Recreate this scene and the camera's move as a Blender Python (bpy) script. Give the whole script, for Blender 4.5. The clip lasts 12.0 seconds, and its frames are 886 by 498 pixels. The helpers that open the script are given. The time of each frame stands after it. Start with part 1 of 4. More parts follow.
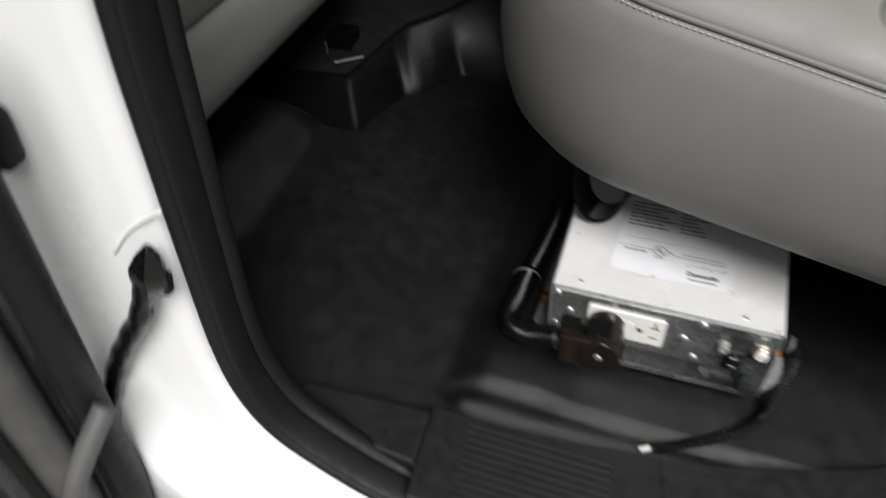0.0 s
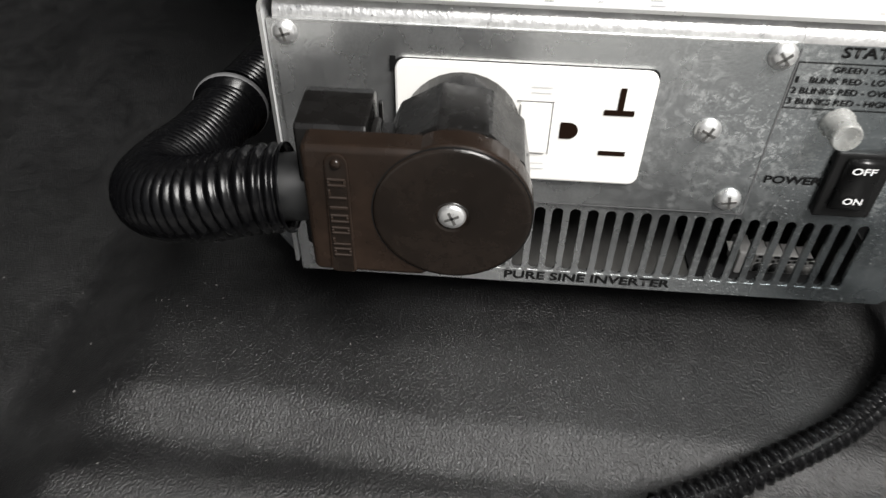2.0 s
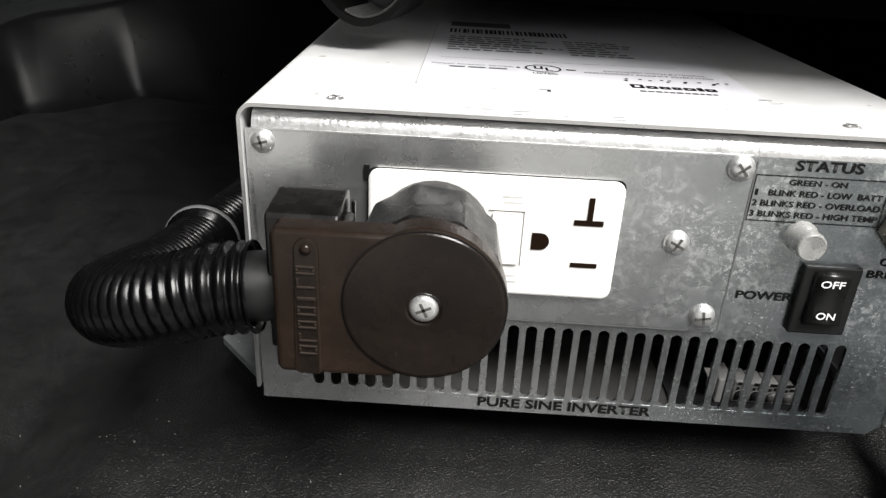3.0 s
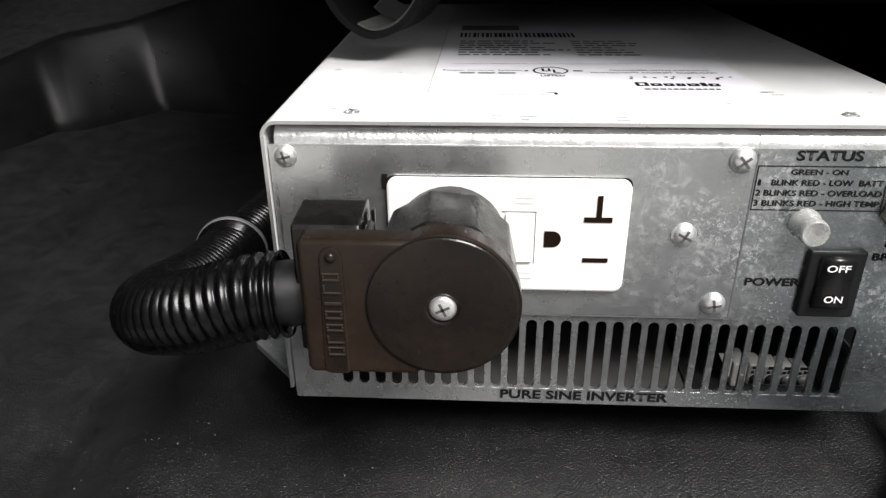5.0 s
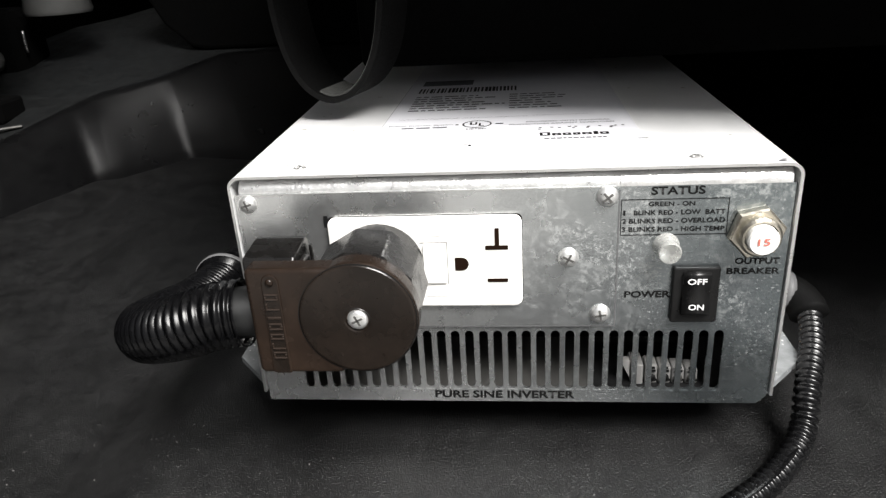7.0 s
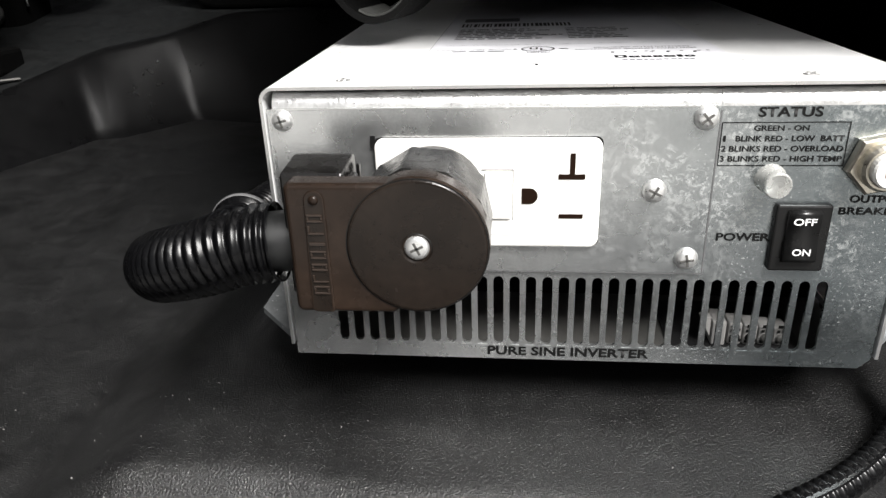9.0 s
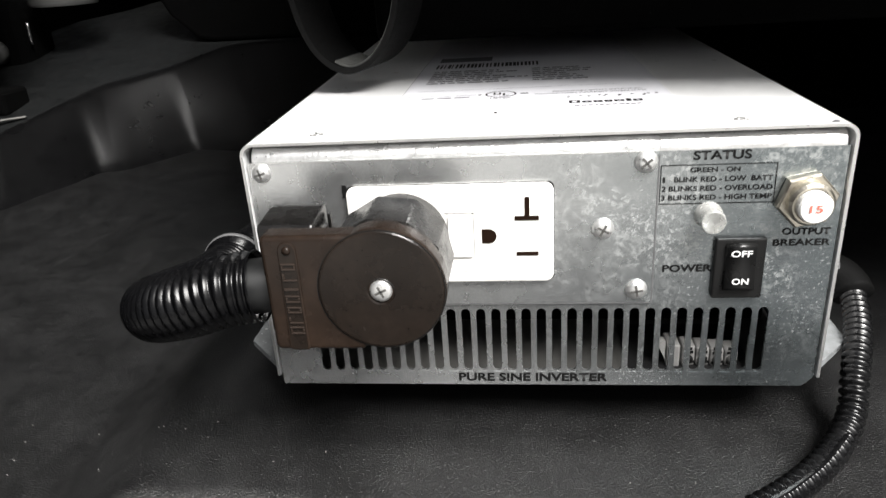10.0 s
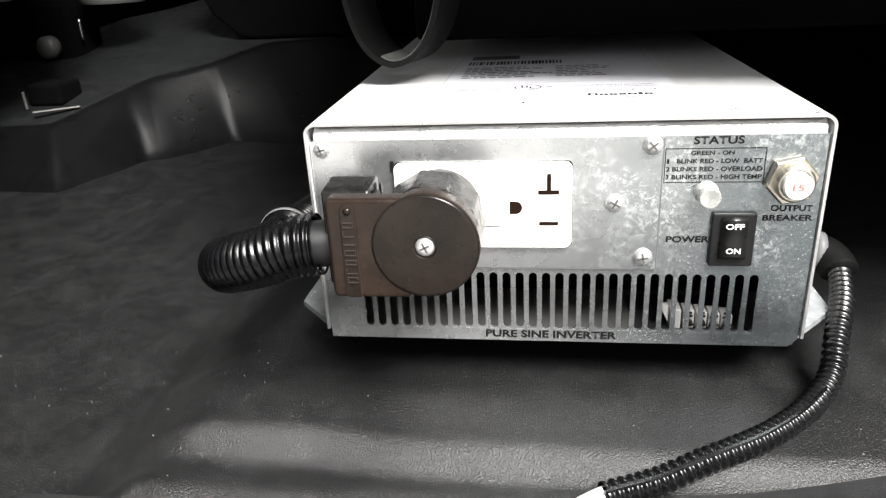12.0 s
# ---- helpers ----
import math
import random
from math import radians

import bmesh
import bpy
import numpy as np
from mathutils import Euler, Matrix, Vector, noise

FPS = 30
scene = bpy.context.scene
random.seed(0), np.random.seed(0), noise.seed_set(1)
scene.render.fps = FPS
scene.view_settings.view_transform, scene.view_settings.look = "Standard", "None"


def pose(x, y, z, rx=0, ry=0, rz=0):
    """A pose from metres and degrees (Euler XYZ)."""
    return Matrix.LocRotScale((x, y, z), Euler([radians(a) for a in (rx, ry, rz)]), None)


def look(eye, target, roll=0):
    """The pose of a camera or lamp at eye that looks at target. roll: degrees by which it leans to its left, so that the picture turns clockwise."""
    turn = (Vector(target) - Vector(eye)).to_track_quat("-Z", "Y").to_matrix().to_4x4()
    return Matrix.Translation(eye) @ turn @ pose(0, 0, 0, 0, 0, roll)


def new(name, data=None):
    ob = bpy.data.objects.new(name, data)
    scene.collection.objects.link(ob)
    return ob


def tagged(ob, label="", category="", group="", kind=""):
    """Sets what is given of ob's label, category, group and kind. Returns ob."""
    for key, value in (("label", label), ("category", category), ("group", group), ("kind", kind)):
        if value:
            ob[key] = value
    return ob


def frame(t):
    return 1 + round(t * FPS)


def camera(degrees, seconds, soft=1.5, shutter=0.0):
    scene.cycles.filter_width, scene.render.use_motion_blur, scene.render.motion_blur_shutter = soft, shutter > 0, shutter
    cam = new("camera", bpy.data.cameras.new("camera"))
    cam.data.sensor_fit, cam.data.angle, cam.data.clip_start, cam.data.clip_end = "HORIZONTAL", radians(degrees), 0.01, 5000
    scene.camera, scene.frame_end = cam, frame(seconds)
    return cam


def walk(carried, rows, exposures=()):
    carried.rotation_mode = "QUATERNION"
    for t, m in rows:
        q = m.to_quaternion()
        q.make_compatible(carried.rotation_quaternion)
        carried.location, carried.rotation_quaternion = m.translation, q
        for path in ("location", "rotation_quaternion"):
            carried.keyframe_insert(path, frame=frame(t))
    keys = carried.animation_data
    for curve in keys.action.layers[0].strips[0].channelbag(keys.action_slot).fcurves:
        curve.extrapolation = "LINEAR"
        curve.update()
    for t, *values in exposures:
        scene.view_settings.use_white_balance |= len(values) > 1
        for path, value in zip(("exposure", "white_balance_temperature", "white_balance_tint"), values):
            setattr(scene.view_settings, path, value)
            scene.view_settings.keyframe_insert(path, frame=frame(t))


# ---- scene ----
cam = camera(63.9, 12.0, 1.3, 0.5)
PATH = [
    (0, (0.075, -0.418, 0.57), (-0.476, 0.881, -0.847), -4.1),
    (0.1, (0.071, -0.389, 0.558), (-0.53, 0.906, -0.843), -7.0),
    (0.2, (0.073, -0.355, 0.516), (-0.533, 0.982, -0.842), -8.0),
    (0.3, (0.065, -0.322, 0.463), (-0.466, 1.073, -0.868), -7.3),
    (0.5, (0.07, -0.248, 0.362), (-0.335, 1.208, -0.947), -6.8),
    (0.6, (0.067, -0.228, 0.308), (-0.234, 1.281, -0.976), -5.0),
    (0.7, (0.070, -0.209, 0.271), (-0.166, 1.291, -1.032), -3.4),
    (0.8, (0.066, -0.196, 0.238), (-0.103, 1.315, -1.059), -1.6),
    (1, (0.062, -0.174, 0.209), (-0.066, 1.313, -1.122), 0.4),
    (1.5, (0.056, -0.162, 0.192), (-0.027, 1.275, -1.197), 1.1),
    (2, (0.057, -0.17, 0.171), (-0.034, 1.336, -1.142), 1.3),
    (2.2, (0.053, -0.16, 0.153), (0.026, 1.466, -1.011), 5.2),
    (2.5, (0.05, -0.159, 0.141), (0.137, 1.551, -0.893), 7.0),
    (2.7, (0.058, -0.177, 0.149), (0.043, 1.634, -0.7), 3.8),
    (4.5, (0.055, -0.182, 0.149), (-0.004, 1.622, -0.713), 0.8),
    (5, (0.06, -0.187, 0.155), (-0.048, 1.613, -0.709), -0.5),
    (5.5, (0.066, -0.197, 0.162), (-0.129, 1.593, -0.708), -2.3),
    (6, (0.081, -0.208, 0.172), (-0.135, 1.59, -0.678), -3.8),
    (6.5, (0.1, -0.226, 0.175), (-0.128, 1.574, -0.666), -3.8),
    (6.7, (0.103, -0.23, 0.176), (-0.124, 1.579, -0.646), -3.7),
    (8.3, (0.076, -0.205, 0.14), (-0.067, 1.675, -0.529), -2.4),
    (8.5, (0.075, -0.201, 0.139), (-0.095, 1.614, -0.686), -1.1),
    (9, (0.077, -0.207, 0.143), (-0.136, 1.611, -0.663), -2.0),
    (9.5, (0.08, -0.21, 0.147), (-0.143, 1.614, -0.641), -2.5),
    (10, (0.092, -0.22, 0.158), (-0.141, 1.609, -0.617), -3.8),
    (10.5, (0.095, -0.229, 0.167), (-0.187, 1.607, -0.574), -4.8),
    (11, (0.092, -0.242, 0.167), (-0.189, 1.611, -0.53), -3.9),
    (11.5, (0.091, -0.25, 0.165), (-0.212, 1.595, -0.543), -3.6),
    (11.93, (0.091, -0.26, 0.161), (-0.193, 1.565, -0.605), -3.1),
    (12, (0.091, -0.26, 0.161), (-0.193, 1.565, -0.605), -3.1),
]
walk(cam, [(t, look(eye, target, roll)) for t, eye, target, roll in PATH],
     exposures=[(0.0, -0.25), (0.5, 0.1), (1.0, 0.08), (1.5, -0.06), (2.0, 0.43), (2.5, 0.52), (5.0, 0.52), (6.5, 0.75), (9.0, 0.97), (11.0, 1.28), (12.0, 1.65)])

# ---- light: an overcast day outside the open rear door ----
world = bpy.data.worlds.new("overcast_sky")
scene.world = world
world.use_nodes = True
wn = world.node_tree.nodes
sky = wn.new("ShaderNodeTexSky")
sky.sky_type = "NISHITA"
sky.sun_disc = False
sky.sun_elevation = radians(52)
sky.sun_rotation = radians(144)
sky.dust_density = 5.0
sky_soft = wn.new("ShaderNodeHueSaturation")
sky_soft.inputs["Saturation"].default_value = 0.25
world.node_tree.links.new(sky.outputs[0], sky_soft.inputs["Color"])
world.node_tree.links.new(sky_soft.outputs[0], wn["Background"].inputs[0])
wn["Background"].inputs[1].default_value = 0.05
sun_data = bpy.data.lights.new("sun", "SUN")
sun_data.energy = 5.0
sun_data.angle = radians(27)
sun_data.color = (1.0, 0.98, 0.955)
sun = new("sun", sun_data)
sun.matrix_world = look((2.2, -3.05, 4.8), (0, 0, 0))


# ---- materials ----
def material(name, base, rough=0.5, metal=0.0, var=0.12, scale=60.0, bump=0.0, bump_scale=900.0, spots=0.0,
             spot_scale=300.0, spot_colour=(0.5, 0.5, 0.5), rough_var=0.1, coat=0.0, stretch=(1, 1, 1), spec=0.5, dust=0.0, sheen=0.0):
    """A procedural surface: large and small variation of colour and gloss, fine relief, and specks."""
    m = bpy.data.materials.new(name)
    m.use_nodes = True
    n, l = m.node_tree.nodes, m.node_tree.links
    b = n["Principled BSDF"]
    tc = n.new("ShaderNodeTexCoord")
    mp = n.new("ShaderNodeMapping")
    mp.inputs["Scale"].default_value = stretch
    l.new(tc.outputs["Object"], mp.inputs[0])

    def noise_tex(s, detail=4.0, rough_=0.55):
        t = n.new("ShaderNodeTexNoise")
        t.inputs["Scale"].default_value, t.inputs["Detail"].default_value = s, detail
        t.inputs["Roughness"].default_value = rough_
        l.new(mp.outputs[0], t.inputs["Vector"])
        return t.outputs["Fac"]

    def ramp(fac, a, c, lo=0.3, hi=0.7):
        r = n.new("ShaderNodeMapRange")
        r.inputs["From Min"].default_value, r.inputs["From Max"].default_value = lo, hi
        r.inputs["To Min"].default_value, r.inputs["To Max"].default_value = a, c
        l.new(fac, r.inputs["Value"])
        return r.outputs[0]

    def mix(fac, a, c, mode="MIX"):
        x = n.new("ShaderNodeMix")
        x.data_type, x.blend_type = "RGBA", mode
        for sock, v in ((x.inputs[0], fac), (x.inputs[6], a), (x.inputs[7], c)):
            if hasattr(v, "links"):
                l.new(v, sock)
            else:
                sock.default_value = v
        return x.outputs[2]

    dark = (*[c * (1 - var) for c in base], 1)
    light = (*[min(1, c * (1 + var)) for c in base], 1)
    big, small = noise_tex(scale, 5), noise_tex(scale * 9, 3)
    colour = mix(ramp(big, 0, 1), dark, light)
    colour = mix(ramp(small, 0, var * 1.2), colour, (*[c * 0.6 for c in base], 1))
    if spots:
        sp = noise_tex(spot_scale, 2, 0.4)
        colour = mix(ramp(sp, 0, 1, 0.74 - spots * 0.2, 0.78 - spots * 0.2), colour, (*spot_colour, 1))
    if dust:
        colour = mix(ramp(noise_tex(130, 10, 0.82), 0, dust, 0.44, 0.66), colour, (0.055, 0.055, 0.053, 1))
    l.new(colour, b.inputs["Base Color"])
    l.new(ramp(noise_tex(scale * 2.3, 5), max(0.02, rough - rough_var), min(1, rough + rough_var)), b.inputs["Roughness"])
    b.inputs["Metallic"].default_value = metal
    b.inputs["Coat Weight"].default_value = coat
    b.inputs["Sheen Weight"].default_value, b.inputs["Sheen Roughness"].default_value = sheen, 0.35
    b.inputs["Specular IOR Level"].default_value = spec
    if bump:
        bp = n.new("ShaderNodeBump")
        bp.inputs["Strength"].default_value, bp.inputs["Distance"].default_value = bump, 0.0006
        l.new(noise_tex(bump_scale, 3), bp.inputs["Height"])
        l.new(bp.outputs[0], b.inputs["Normal"])
    return m


def galvanised(name):
    """Zinc-coated sheet: cloudy grey with finely broken white oxide blooms."""
    m = material(name, (0.79, 0.795, 0.79), 0.26, 0.95, 0.10, 24.0, 0.06, 900.0, rough_var=0.09)
    n, l = m.node_tree.nodes, m.node_tree.links
    b = n["Principled BSDF"]
    tc = n.new("ShaderNodeTexCoord")

    def fac(scale, detail, rough, lo, hi, distortion=0.0):
        t = n.new("ShaderNodeTexNoise")
        for key, v in (("Scale", scale), ("Detail", detail), ("Roughness", rough), ("Distortion", distortion)):
            t.inputs[key].default_value = v
        l.new(tc.outputs["Object"], t.inputs["Vector"])
        r = n.new("ShaderNodeMapRange")
        r.inputs["From Min"].default_value, r.inputs["From Max"].default_value = lo, hi
        l.new(t.outputs["Fac"], r.inputs["Value"])
        return r.outputs[0]

    def times(a, c):
        t = n.new("ShaderNodeMath")
        t.operation = "MULTIPLY"
        l.new(a, t.inputs[0])
        if hasattr(c, "links"):
            l.new(c, t.inputs[1])
        else:
            t.inputs[1].default_value = c
        return t.outputs[0]

    patches = times(fac(34, 3, 0.6, 0.44, 0.56), fac(380, 9, 0.80, 0.48, 0.57, 0.2))
    flecks = times(fac(24, 4, 0.6, 0.40, 0.55), fac(1000, 4, 0.65, 0.57, 0.64))
    sep = n.new("ShaderNodeSeparateXYZ")
    l.new(tc.outputs["Object"], sep.inputs[0])
    low = n.new("ShaderNodeMapRange")  # broad blooms stay above the slots, only flecks below
    low.inputs["From Min"].default_value, low.inputs["From Max"].default_value = 0.036, 0.054
    low.inputs["To Min"].default_value = 0.30
    l.new(sep.outputs["Z"], low.inputs["Value"])
    patches = times(patches, low.outputs[0])
    darkened = n.new("ShaderNodeMapRange")  # rises towards the breaker end, where the dimmer reflection is put into the colour
    darkened.inputs["From Min"].default_value, darkened.inputs["From Max"].default_value = 0.07, 0.165
    darkened.inputs["To Min"].default_value = 0.18
    l.new(sep.outputs["X"], darkened.inputs["Value"])
    end_shade = darkened.outputs[0]
    both = n.new("ShaderNodeMath")
    both.operation = "MAXIMUM"
    l.new(times(patches, 1.0), both.inputs[0])
    l.new(flecks, both.inputs[1])
    blooms = both.outputs[0]
    grain = fac(1100, 3, 0.6, 0.35, 0.65)
    oxide = n.new("ShaderNodeMapRange")
    oxide.inputs["From Min"].default_value, oxide.inputs["From Max"].default_value = 0.088, 0.118
    oxide.inputs["To Min"].default_value = 0.10
    l.new(sep.outputs["X"], oxide.inputs["Value"])
    blooms = times(times(blooms, oxide.outputs[0]), 0.46)
    dull = n.new("ShaderNodeMix")  # dulled blue-grey zinc, with the reflection's fall-off painted in
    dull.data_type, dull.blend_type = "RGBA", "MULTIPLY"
    l.new(times(end_shade, 0.9), dull.inputs[0])
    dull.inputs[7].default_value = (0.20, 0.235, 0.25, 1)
    old = b.inputs["Base Color"].links[0].from_socket
    x = n.new("ShaderNodeMix")
    x.data_type = "RGBA"
    l.new(blooms, x.inputs[0])
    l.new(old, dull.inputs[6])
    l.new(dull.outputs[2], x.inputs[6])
    x.inputs[7].default_value = (0.78, 0.80, 0.79, 1)
    y = n.new("ShaderNodeMix")
    y.data_type, y.blend_type = "RGBA", "MULTIPLY"
    l.new(times(grain, 0.3), y.inputs[0])
    l.new(x.outputs[2], y.inputs[6])
    y.inputs[7].default_value = (0.62, 0.63, 0.63, 1)
    l.new(y.outputs[2], b.inputs["Base Color"])
    met = n.new("ShaderNodeMapRange")
    met.inputs["To Min"].default_value, met.inputs["To Max"].default_value = 0.91, 0.42
    l.new(blooms, met.inputs["Value"])
    l.new(met.outputs[0], b.inputs["Metallic"])
    return m


M_ZINC = galvanised("galvanised_sheet")
M_COVER = material("silver_white_cover", (0.86, 0.86, 0.86), 0.42, 0.25, 0.04, 40, 0.05, 1500, 0.04, 200, (0.5, 0.48, 0.44))
M_FLANGE = material("dull_zinc_flange", (0.22, 0.23, 0.235), 0.60, 0.2, 0.25, 120, 0.2, 500, 0.25, 500, (0.75, 0.75, 0.74))
M_EDGE = material("bare_sheet_edge", (0.7, 0.7, 0.69), 0.35, 0.9, 0.1, 90)
M_LIP = material("rolled_zinc_lip", (0.80, 0.80, 0.79), 0.36, 0.85, 0.16, 150, 0.3, 900, 0.12, 900, (0.3, 0.3, 0.3))
M_SCREW = material("nickel_screw", (0.85, 0.85, 0.84), 0.34, 0.85, 0.1, 300)
M_BRASS = material("brass_nickel_nut", (0.60, 0.56, 0.48), 0.36, 1.0, 0.1, 200)
M_BOLT = material("copper_toned_bolt", (0.45, 0.24, 0.10), 0.35, 1.0, 0.2, 300)
M_WHITE = material("ivory_white_plastic", (0.82, 0.81, 0.78), 0.35, 0.0, 0.03, 60)
M_RED = material("red_print", (0.60, 0.16, 0.12), 0.5)
M_INK = material("black_print", (0.005, 0.005, 0.005), 0.6, 0, 0.1, 900, spec=0.2)
M_GREYINK = material("grey_print", (0.12, 0.12, 0.13), 0.6, 0, 0.1, 900)
M_LABEL = material("paper_label", (0.75, 0.75, 0.785), 0.5, 0.0, 0.03, 50)
M_LABELEDGE = material("label_edge", (0.42, 0.42, 0.42), 0.6)
M_WHITEPRINT = material("white_print", (0.85, 0.85, 0.85), 0.5)
M_SLOT = material("dark_slot", (0.010, 0.004, 0.0015), 0.8, spec=0.1)
M_LENS = material("clear_frosted_lens", (0.74, 0.74, 0.71), 0.25, 0.0, 0.06, 200)
M_LENS.node_tree.nodes["Principled BSDF"].inputs["Transmission Weight"].default_value = 0.65
M_BLACKPL = material("glossy_black_plastic", (0.007, 0.007, 0.007), 0.30, 0.0, 0.1, 80, spec=0.32)
M_PLUG = material("black_rubber_plug", (0.0050, 0.0046, 0.0044), 0.25, 0.0, 0.2, 90, 0.04, 1600, spec=0.38)
M_PLUGFACE = material("brownish_plug_face", (0.0190, 0.0122, 0.0087), 0.24, 0.0, 0.55, 45, 0.03, 1600, spec=0.28, rough_var=0.1)
M_PLUGCAP = material("black_plug_cap", (0.0118, 0.0086, 0.0067), 0.22, 0.0, 0.5, 50, 0.03, 1600, spec=0.26, rough_var=0.06)
M_EMBOSS = material("worn_raised_marks", (0.019, 0.0125, 0.009), 0.22)
M_CABLE = material("grey_black_cable", (0.0065, 0.0068, 0.007), 0.5, 0, 0.1, 120)
M_CONDUIT = material("black_corrugated_plastic", (0.0018, 0.0018, 0.0021), 0.23, 0.0, 0.15, 150, spec=0.22)
M_THINSLEEVE = material("glossy_corrugated_plastic", (0.0032, 0.0032, 0.0035), 0.27, 0.0, 0.15, 150, spec=0.4)
M_TRAY = material("dull_inner_tray", (0.12, 0.118, 0.112), 0.5, 0.5, 0.15, 60)
M_BAND = material("grey_band", (0.10, 0.10, 0.102), 0.6, 0, 0.1, 120)
M_WIRETIP = material("white_wire_tip", (0.75, 0.75, 0.74), 0.4)
M_MAT = material("black_vinyl_floor", (0.0028, 0.0028, 0.0030), 0.38, 0.0, 0.30, 16, 1.0, 1450, 0.05, 420, (0.035, 0.035, 0.035), 0.08, spec=0.66, dust=0.12, sheen=0.01)
M_HUMP = material("black_vinyl_hump", (0.0024, 0.0024, 0.0026), 0.31, 0.0, 0.25, 14, 0.4, 1300, rough_var=0.05, spec=0.14, dust=0.03)
# hump top: window light put into a lighter vinyl colour, with some dust
M_HUMP_LIT = material("lit_hump_top_vinyl", (0.0040, 0.0046, 0.0049), 0.65, 0.0, 0.35, 30, 0.5, 900, spec=0.2, dust=0.14)
M_TRIM = material("black_trim_plastic", (0.009, 0.009, 0.0095), 0.5, 0.0, 0.15, 40, 0.3, 1200)
M_TREAD = material("sill_tread_plastic", (0.009, 0.009, 0.0094), 0.5, 0.0, 0.15, 40, 0.35, 1500)
M_RUBBER = material("door_seal_rubber", (0.0065, 0.0065, 0.007), 0.62, 0.0, 0.15, 60, 0.2, 900, spec=0.35)
M_PAINT = material("white_car_paint", (0.87, 0.88, 0.89), 0.25, 0.0, 0.015, 5, coat=0.5)
M_BOOT = material("ribbed_rubber_boot", (0.0045, 0.0048, 0.005), 0.28, 0.0, 0.2, 90, 0.12, 300)
M_DOOR = material("dark_grey_door_edge", (0.0035, 0.0036, 0.0038), 0.5, 0.0, 0.2, 90, 0.2, 700)
M_DOORTRIM = material("mid_grey_door_trim", (0.09, 0.09, 0.09), 0.55, 0.0, 0.15, 40, 0.2, 700)
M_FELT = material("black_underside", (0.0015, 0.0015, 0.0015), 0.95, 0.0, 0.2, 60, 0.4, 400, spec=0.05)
M_STRAP = material("black_webbing", (0.0020, 0.0020, 0.0020), 0.7, 0.0, 0.2, 400, 0.4, 1500, spec=0.1)
M_STRAPIN = material("grey_strap_lining", (0.045, 0.046, 0.043), 0.7, 0.0, 0.15, 200, 0.3, 1200)
M_GREYPL = material("grey_seat_plastic", (0.075, 0.075, 0.073), 0.5, 0.0, 0.1, 50, 0.2, 900)
M_BEIGE = material("grey_beige_fabric", (0.40, 0.40, 0.37), 0.85, 0.0, 0.08, 60, 0.4, 900)
M_CONCRETE = material("concrete_drive", (0.30, 0.295, 0.285), 0.9, 0.0, 0.2, 3, 0.5, 60)
M_LINING = material("grey_headliner", (0.35, 0.35, 0.34), 0.9, 0.0, 0.06, 30)
M_GLINT = material("bare_steel", (0.6, 0.6, 0.6), 0.3, 1.0, 0.1, 100)
M_FLUFF = material("pale_dust", (0.16, 0.155, 0.15), 0.9)
M_CIRCUIT = material("pale_component", (0.27, 0.265, 0.258), 0.5, 0, 0.1, 200)
M_STITCH = material("pale_thread", (0.55, 0.55, 0.52), 0.8)


def vinyl(name, base):
    """Seat vinyl with a fine diagonal weave pressed into it."""
    m = material(name, base, 0.55, 0.0, 0.05, 12, 0.0)
    n, l = m.node_tree.nodes, m.node_tree.links
    b = n["Principled BSDF"]
    tc = n.new("ShaderNodeTexCoord")
    mp = n.new("ShaderNodeMapping")
    mp.inputs["Rotation"].default_value = (0, radians(35), 0)
    w = n.new("ShaderNodeTexWave")
    w.inputs["Scale"].default_value, w.inputs["Distortion"].default_value, w.inputs["Detail"].default_value = 130, 1.2, 2
    l.new(tc.outputs["Object"], mp.inputs[0])
    l.new(mp.outputs[0], w.inputs["Vector"])
    mp2 = n.new("ShaderNodeMapping")
    mp2.inputs["Rotation"].default_value = (0, radians(-48), 0)
    w2 = n.new("ShaderNodeTexWave")
    w2.inputs["Scale"].default_value, w2.inputs["Distortion"].default_value, w2.inputs["Detail"].default_value = 45, 3.0, 2
    l.new(tc.outputs["Object"], mp2.inputs[0])
    l.new(mp2.outputs[0], w2.inputs["Vector"])
    weave = n.new("ShaderNodeMath")
    weave.operation = "MULTIPLY"
    l.new(w.outputs["Fac"], weave.inputs[0])
    l.new(w2.outputs["Fac"], weave.inputs[1])
    bp = n.new("ShaderNodeBump")
    bp.inputs["Strength"].default_value, bp.inputs["Distance"].default_value = 0.2, 0.0004
    l.new(weave.outputs[0], bp.inputs["Height"])
    l.new(bp.outputs[0], b.inputs["Normal"])
    return m


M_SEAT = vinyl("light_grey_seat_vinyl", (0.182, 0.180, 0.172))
# same vinyl, paler: light on cushion top and front seat is in the colour
M_SEAT_LIT = vinyl("lit_grey_seat_vinyl", (0.23, 0.23, 0.22))


# ---- mesh helpers ----
def part(name, bm, mat, parent=None, label="", smooth=False, at=None):
    me = bpy.data.meshes.new(name)
    bm.normal_update()
    bm.to_mesh(me)
    bm.free()
    for m in (mat if isinstance(mat, (list, tuple)) else [mat]):
        me.materials.append(m)
    if smooth:
        for p in me.polygons:
            p.use_smooth = True
    ob = new(name, me)
    if parent is not None:
        ob.parent = parent
    if at is not None:
        ob.matrix_local = at
    if label:
        ob["label"] = label
    return ob


def thing(name, label, category, group="", kind="", place=(0, 0, 0)):
    ob = new(name)
    ob.empty_display_size = 0.02
    ob.location = place
    return tagged(ob, label, category, group, kind)


